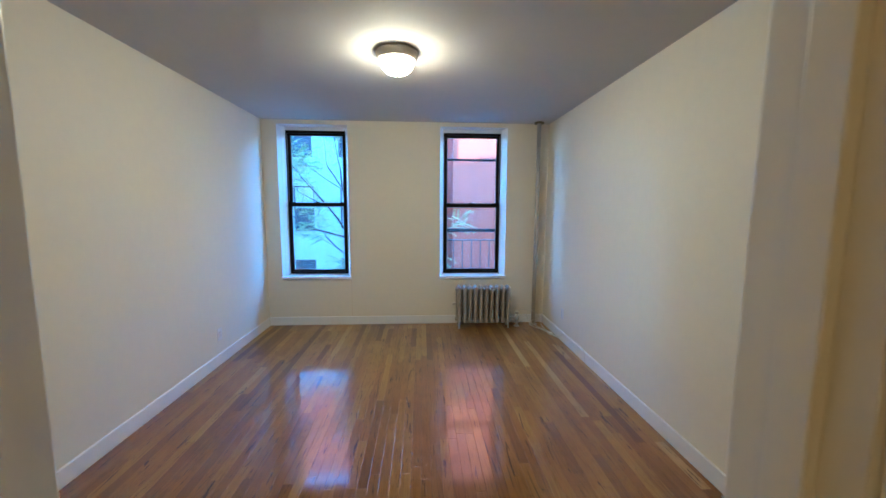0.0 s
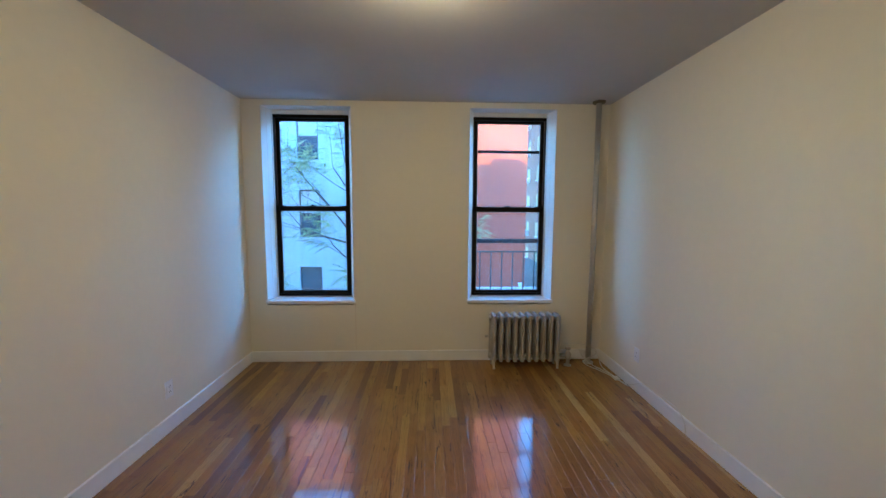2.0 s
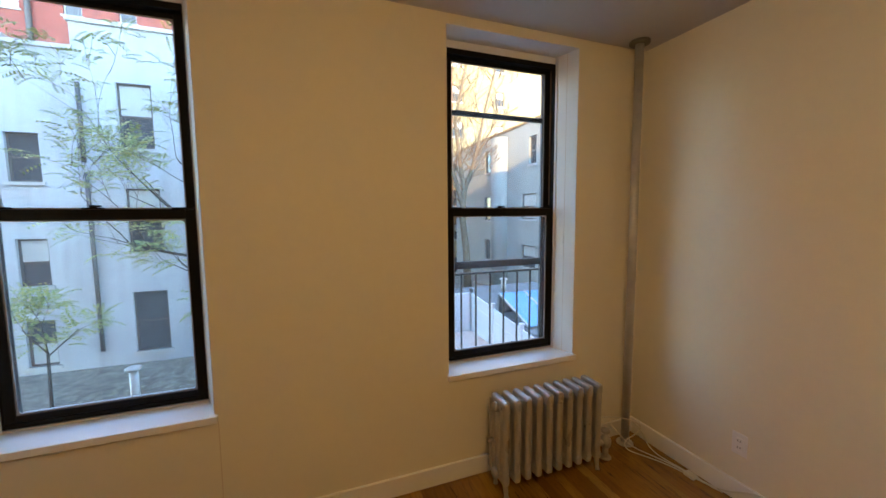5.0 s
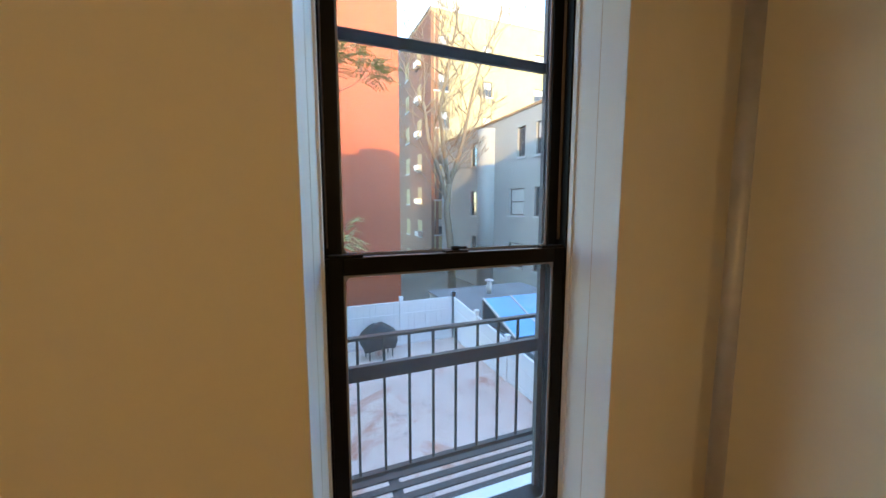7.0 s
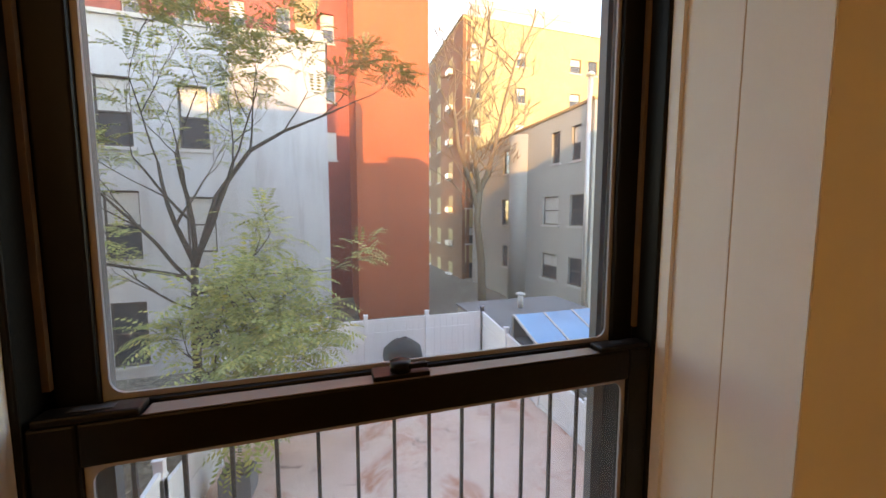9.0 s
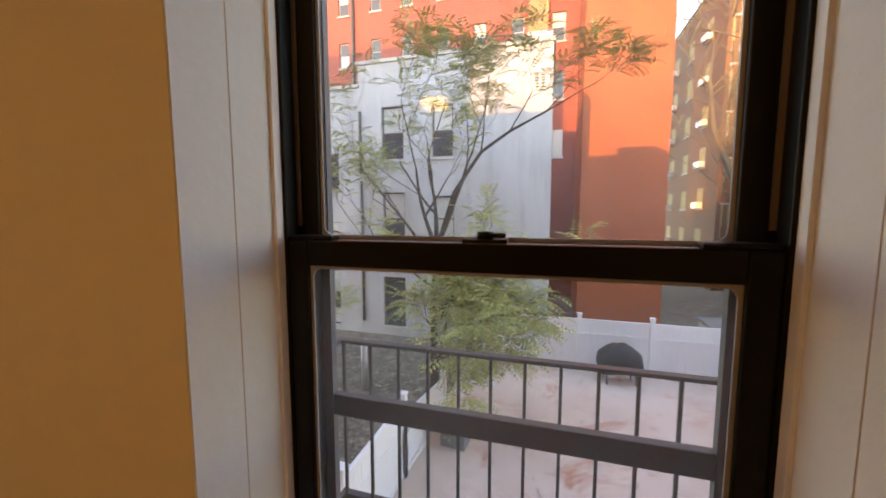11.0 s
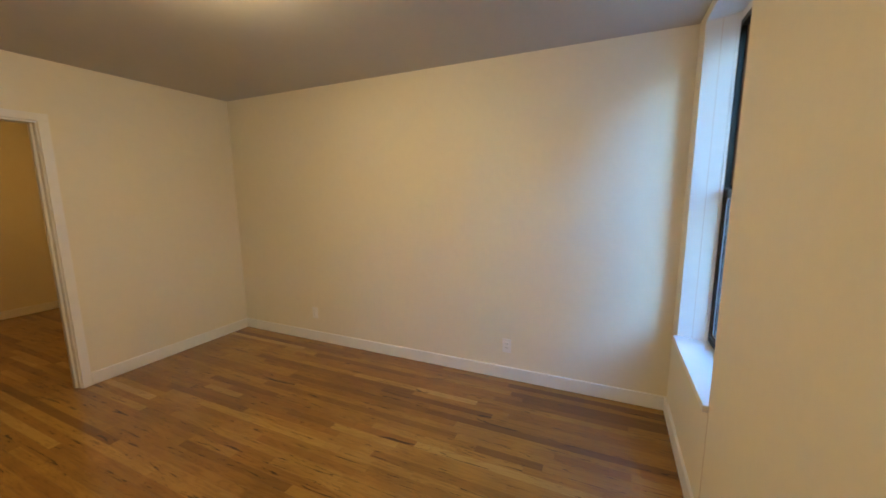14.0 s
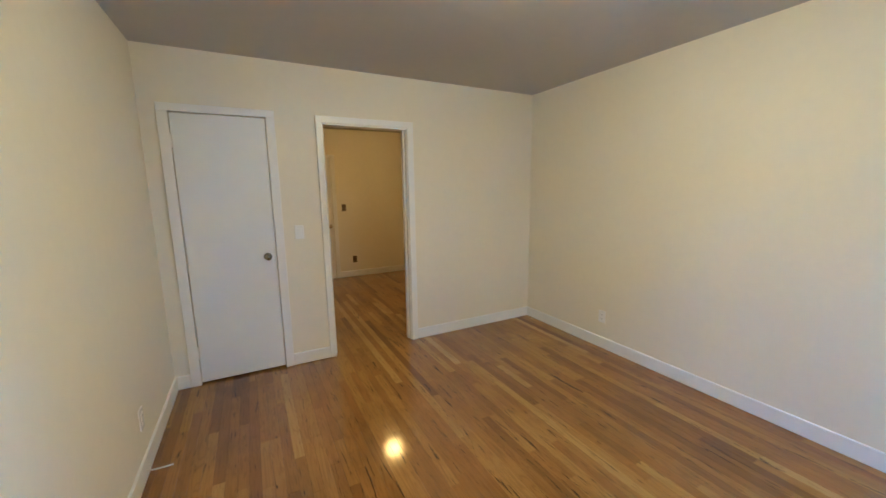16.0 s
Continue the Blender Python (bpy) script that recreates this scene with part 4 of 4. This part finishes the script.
for z, w, d, yy in ((0.30, 0.52, 0.30, 0), (0.55, 0.60, 0.33, 0), (0.78, 0.57, 0.31, 0), (0.98, 0.34, 0.22, 0.02), (1.08, 0.14, 0.12, 0.05)):
    ring = [bm.verts.new((w * math.copysign(abs(math.cos(a)) ** 0.6, math.cos(a)) * (1 + 0.05 * math.sin(5 * a + 9 * z)),
                          yy + d * math.copysign(abs(math.sin(a)) ** 0.6, math.sin(a)) * (1 + 0.05 * math.cos(4 * a + 7 * z)),
                          z + 0.03 * math.sin(3 * a))) for a in (2 * math.pi * k / 24 for k in range(24))]
    if prev:
        for k in range(24):
            bm.faces.new((prev[k], prev[(k + 1) % 24], ring[(k + 1) % 24], ring[k])).smooth = True
    prev = ring
bm.faces.new(prev)
part("cover", bm, M_COVER, gl, "creased black cover")
for sx in (-0.38, 0.38):
    for sy in (-0.2, 0.2):
        part("leg", tube(B(), [(sx, sy, 0.0), (sx, sy, 0.5)], 0.02, 8), M_IRON, gl)

# simple filled tub in place of a grey crate-like thing holding objects
pl = thing("planter", 0.85, 6.55, -3.1, "plain grey tub standing in for a crate-like thing", "planter", rz=-6)
bm = box(B(), -0.26, 0.26, -0.2, 0.2, 0.0, 0.42, 0.01)
part("tub", bm, M_GREYPL, pl)
part("soil", box(B(), -0.23, 0.23, -0.17, 0.17, 0.42, 0.46, 0.02), M_DIRT, pl)
tb = thing("garden_table", 0.95, 8.1, -3.1, "small white plastic garden table", "table", rz=10)
part("tabletop", box(B(), -0.45, 0.45, -0.3, 0.3, 0.66, 0.70, 0.012), M_VINYL, tb)
for sx in (-0.38, 0.38):
    for sy in (-0.24, 0.24):
        part("leg", box(B(), sx - 0.025, sx + 0.025, sy - 0.025, sy + 0.025, 0, 0.66), M_VINYL, tb)
bx = thing("storage_box", 0.85, 8.1, -2.40, "dark box standing on the white table", "box", rz=12)
part("box", box(B(), -0.16, 0.16, -0.11, 0.11, 0.0, 0.16, 0.01), M_GREYPL, bx)
vp2 = thing("vent_pipe", -2.9, 9.6, YZ, "tall grey metal vent pipe with cap in the yard", "vent pipe")
part("pipe", tube(B(), [(0, 0, 0), (0, 0, 1.45)], 0.10, 14), M_PIPE, vp2)
part("cap", lathe(B(), [(0.05, 1.45), (0.18, 1.47), (0.18, 1.53), (0.05, 1.58)], (0, 0, 0), 14), M_PIPE, vp2)

# stones and litter in the yard
rn = random.Random(5)
lit = B()
for k in range(1600):
    x, y = rn.uniform(-5.5, 0.05), rn.uniform(2.0, 12.2)
    s, a, z = rn.uniform(0.03, 0.09), rn.uniform(0, 6.3), YZ + rn.uniform(0.005, 0.06)
    c, d = math.cos(a) * s, math.sin(a) * s
    lit.faces.new([lit.verts.new(p) for p in ((x - c, y - d, z), (x + d * 0.5, y - c * 0.5, z + 0.02), (x + c, y + d, z + 0.01), (x - d * 0.5, y + c * 0.5, z))])
M_LITTER = leaf_mat("dry fallen leaves", (0.10, 0.075, 0.04), (0.24, 0.19, 0.11), (0.42, 0.38, 0.28))
tagged(part("leaf_litter", lit, M_LITTER), "dry fallen leaves on bare earth", "leaf litter", kind="stuff")


# ---- trees ----
def limbs(bm, rnd, start, direction, length, radius, depth, tips, bend=0.35, droop=0.0, spread=0.7, kids=(2, 3), shrink=0.68, thin=0.006):
    pts, rad = [Vector(start)], [radius]
    d = Vector(direction).normalized()
    n = 5
    for i in range(n):
        d = (d + Vector((rnd.uniform(-1, 1), rnd.uniform(-1, 1), rnd.uniform(-0.6, 0.9) - droop)) * bend * 0.35).normalized()
        pts.append(pts[-1] + d * length / n)
        rad.append(radius * (1 - 0.55 * (i + 1) / n))
    tube(bm, pts, rad, 7 if radius > 0.03 else 4, cap=False)
    tips.append((pts[-1], d, depth))
    if depth <= 2:
        tips.append((pts[3], d, depth))
        tips.append((pts[2], d, depth))
    if depth == 0:
        return
    for k in range(rnd.randint(*kids)):
        i = rnd.choice((2, 3, 4, 5)) if k else 5
        side = Vector((rnd.uniform(-1, 1), rnd.uniform(-1, 1), rnd.uniform(-0.25, 0.8) - droop)).normalized()
        limbs(bm, rnd, pts[i], (d + side * spread), length * shrink * rnd.uniform(0.8, 1.15), max(thin, rad[i] * 0.72), depth - 1, tips, bend, droop, spread, kids, shrink, thin)


def pinnate(bm, rnd, base, direction, length, pairs=7):
    """One compound leaf: leaflets in pairs along a drooping stalk."""
    d = Vector(direction).normalized()
    p = Vector(base)
    side = d.cross(Vector((0, 0, 1)))
    side = side.normalized() if side.length > 0.1 else Vector((1, 0, 0))
    for i in range(pairs):
        d = (d + Vector((0, 0, -0.13))).normalized()
        p = p + d * length / pairs
        s = length * 0.30 * (1 - 0.45 * abs(i / pairs - 0.4))
        for sg in (-1, 1):
            a = p + side * sg * 0.01
            tip = p + side * sg * s + d * s * 0.35 + Vector((0, 0, -0.25 * s))
            mid = (a + tip) / 2
            w = d * s * 0.21
            bm.faces.new([bm.verts.new(q) for q in (a, mid - w, tip, mid + w)])


def leafy_tree(name, base, label, trunk_pts, trunk_r, boughs, leaf_len, per_tip, seed, zmax, droop=0.05, stems=()):
    rnd = random.Random(seed)
    t = thing(name, *base, label, "tree")
    t.matrix_world = Matrix()
    tips = []
    bm = B()
    tube(bm, trunk_pts, trunk_r, 10)
    for pts, r0, r1 in stems:
        tube(bm, pts, [r0 + (r1 - r0) * k / (len(pts) - 1) for k in range(len(pts))], 7)
    for start, d, ln, r, depth in boughs:
        limbs(bm, rnd, start, d, ln, r, depth, tips, droop=droop, spread=0.75)
    part("trunk", bm, M_BARK, t, "grey brown trunk with bare limbs")
    lf = B()
    for p, d, dep in tips:
        if rnd.random() > zmax(p):
            continue
        for k in range(per_tip):
            v = Vector((rnd.uniform(-1, 1), rnd.uniform(-1, 1), rnd.uniform(-0.3, 0.5)))
            pinnate(lf, rnd, p + v * 0.12, v + d * 0.5, leaf_len * rnd.uniform(0.6, 1.15), 6)
    part("crown", lf, M_LEAF, t, "thin green and yellowing pinnate leaves")
    return t


leafy_tree("tree", (-0.9, 10.0, YZ), "slender tree with thin green pinnate autumn leaves",
           [(-0.75, 10.0, YZ), (-0.72, 10.0, -1.0), (-0.66, 9.98, 0.6)], [0.12, 0.095, 0.075],
           [((-0.66, 9.98, 0.6), (0.55, -0.1, 1.0), 2.6, 0.085, 4), ((-0.66, 9.98, 0.6), (-0.35, 0.0, 1.0), 2.4, 0.07, 4),
            ((-0.70, 9.98, -0.2), (0.9, -0.2, 0.25), 2.0, 0.05, 3), ((-0.68, 9.98, 0.2), (-1.0, -0.2, 0.35), 2.2, 0.05, 3),
            ((-0.66, 9.98, 0.5), (0.1, -0.15, 1.0), 2.7, 0.07, 4), ((-0.70, 9.98, 0.1), (-0.9, -0.2, 1.2), 2.9, 0.05, 4),
            ((-0.70, 9.98, -0.6), (-0.7, -0.3, 0.5), 1.4, 0.035, 3), ((-0.68, 9.98, -0.5), (0.8, -0.3, 0.6), 1.5, 0.035, 3), ((0.7, 9.8, 3.3), (0.3, -0.2, 1.0), 1.4, 0.03, 3), ((1.5, 9.7, 3.8), (0.5, -0.2, 0.9), 1.1, 0.025, 3), ((2.4, 9.6, 4.2), (0.9, -0.2, 0.7), 1.1, 0.025, 3), ((3.3, 9.5, 4.65), (1.0, -0.1, 0.3), 0.6, 0.016, 3)],
           0.46, 3, 11, lambda p: 0.42 if p.z > 0.8 else 0.8,
           stems=[([(-0.67, 9.98, 0.4), (-0.09, 9.9, 2.2), (0.7, 9.8, 3.3), (1.5, 9.7, 3.8), (2.4, 9.6, 4.2), (3.3, 9.5, 4.65)], 0.07, 0.014)])
leafy_tree("sumac_tree", (0.05, 7.9, YZ), "low bushy tree with drooping pinnate green leaves",
           [(-0.05, 8.0, YZ), (0.05, 7.9, -2.0), (0.25, 7.7, -1.3)], [0.07, 0.055, 0.04],
           [((0.1, 7.85, -1.9), (0.9, -0.4, 0.5), 0.95, 0.03, 4), ((0.25, 7.7, -1.3), (0.25, -0.2, 1.0), 0.75, 0.03, 3),
            ((0.2, 7.75, -1.5), (-0.5, -0.2, 0.8), 0.7, 0.03, 3), ((0.1, 7.8, -1.7), (1.0, -0.1, 0.35), 1.2, 0.03, 4),
            ((0.25, 7.7, -1.3), (1.0, -0.5, 0.35), 1.1, 0.03, 4), ((0.1, 7.85, -1.9), (0.6, -1.0, 0.4), 0.95, 0.03, 3)],
           0.50, 2, 23, lambda p: 0.75 if p.z > -2.5 else 0.0, 0.12)
leafy_tree("shrub", (-4.9, 10.2, YZ), "small leafy shrub against the white house",
           [(-4.9, 10.2, YZ), (-4.85, 10.2, -1.9)], [0.05, 0.03],
           [((-4.85, 10.2, -1.9), (0.2, -0.2, 1), 0.9, 0.02, 2), ((-4.85, 10.2, -1.9), (-0.6, 0, 0.8), 0.8, 0.02, 2), ((-4.85, 10.2, -2.0), (0.8, 0.1, 0.7), 0.8, 0.02, 2)],
           0.42, 3, 31, lambda p: 1.0, 0.1)

rnd = random.Random(8)
bt = thing("bare_tree", 11.3, 20.0, YZ, "tall bare tree with pale forked trunk", "tree")
bt.matrix_world = Matrix()
bm = B()
tube(bm, [(11.3, 20, YZ), (11.2, 20, -1.0), (10.9, 20, 1.5), (11.05, 20, 3.1)], [0.27, 0.23, 0.20, 0.18], 10)
tips = []
stems = [[(11.05, 20, 3.0), (10.75, 19.9, 4.6), (10.35, 19.8, 7.3), (10.9, 19.8, 9.8), (11.5, 19.9, 12.4)],
         [(11.05, 20, 3.0), (11.6, 20.1, 4.4), (12.1, 20.2, 5.9), (12.6, 20.2, 8.2), (13.3, 20.1, 10.8), (14.3, 20.0, 12.8)],
         [(10.9, 20, 2.2), (10.4, 19.8, 3.6), (9.6, 19.7, 5.6), (9.3, 19.6, 7.6)]]
for st in stems:
    tube(bm, st, [0.16 - 0.022 * k for k in range(len(st))], 8, cap=False)
    for k in range(1, len(st)):
        p, q = Vector(st[k - 1]), Vector(st[k])
        for m in range(3):
            side = Vector((rnd.choice((-1, 1)) * rnd.uniform(0.4, 1.0), rnd.uniform(-0.5, 0.5), rnd.uniform(0.5, 1.1)))
            limbs(bm, rnd, p.lerp(q, rnd.random()), side, rnd.uniform(1.3, 2.6), 0.045, 3, tips, 0.4, 0, 0.8, (2, 3), 0.66, 0.026)
    limbs(bm, rnd, st[-1], (0.15, 0, 1), 2.2, 0.05, 4, tips, 0.4, 0, 0.8, (2, 3), 0.68, 0.026)
part("trunk", bm, M_BARE, bt)

# ---- floor boards ----
tagged(part("floor_base", box(B(), HALL_X, W, HALL_Y, 0.0, -0.045, -0.0125), M_SUB), "dark subfloor under the boards", "subfloor", kind="structure")
floor = thing("floor", 0, 0, 0, "glossy varnished oak strip floor in mixed honey tones", "floor", kind="structure")
BW = 0.0572
board_mesh = {}


def board_into(bm, x0, x1, y0, y1):
    g, c = 0.0004, 0.0010
    lo = [bm.verts.new(p) for p in ((x0 + g, y0 + g, -0.0125), (x1 - g, y0 + g, -0.0125), (x1 - g, y1 - g, -0.0125), (x0 + g, y1 - g, -0.0125))]
    mi = [bm.verts.new(p) for p in ((x0 + g, y0 + g, -0.0003), (x1 - g, y0 + g, -0.0003), (x1 - g, y1 - g, -0.0003), (x0 + g, y1 - g, -0.0003))]
    up = [bm.verts.new(p) for p in ((x0 + g + c, y0 + g + c, 0), (x1 - g - c, y0 + g + c, 0), (x1 - g - c, y1 - g - c, 0), (x0 + g + c, y1 - g - c, 0))]
    for a, b in ((lo, mi), (mi, up)):
        for k in range(4):
            bm.faces.new((a[k], a[(k + 1) % 4], b[(k + 1) % 4], b[k]))
    bm.faces.new(up)


def board_mesh_of(n, w):
    key = (n, round(w, 4))
    if key not in board_mesh:
        bm = B()
        board_into(bm, -w / 2, w / 2, -n * 0.025, n * 0.025)
        me = bpy.data.meshes.new("board")
        bm.normal_update()
        bm.to_mesh(me)
        bm.free()
        me.materials.append(M_PLANK)
        board_mesh[key] = me
    return board_mesh[key]


rn = random.Random(3)
rest = B()
single = 0
x = HALL_X
while x < W - 0.004:
    x1 = min(x + BW, W)
    y_end = 0.0 if x1 > 0.0 else -4.25
    y = -147
    stop = round(y_end / 0.05)
    y -= rn.choice((0, 3, 6, 9))
    while y < stop:
        n = rn.choice((8, 10, 12, 15, 18, 22, 26, 30, 34))
        e = min(y + n, stop)
        if stop - e < 4:
            e = stop
        s = max(y, -147)
        if e > s:
            if s >= -62 and x >= 0 and single < 300:
                ob = new("plank", board_mesh_of(e - s, x1 - x))
                ob.parent = floor
                ob.location = ((x + x1) / 2, (s + e) * 0.025, 0)
                single += 1
            else:
                board_into(rest, x, x1, s * 0.05, e * 0.05)
        y = e
    x = x1
ob = part("plank_rest", rest, M_PLANK_REST, floor)
tagged(ob, "varnished oak strips of the rest of the floor", kind="stuff")
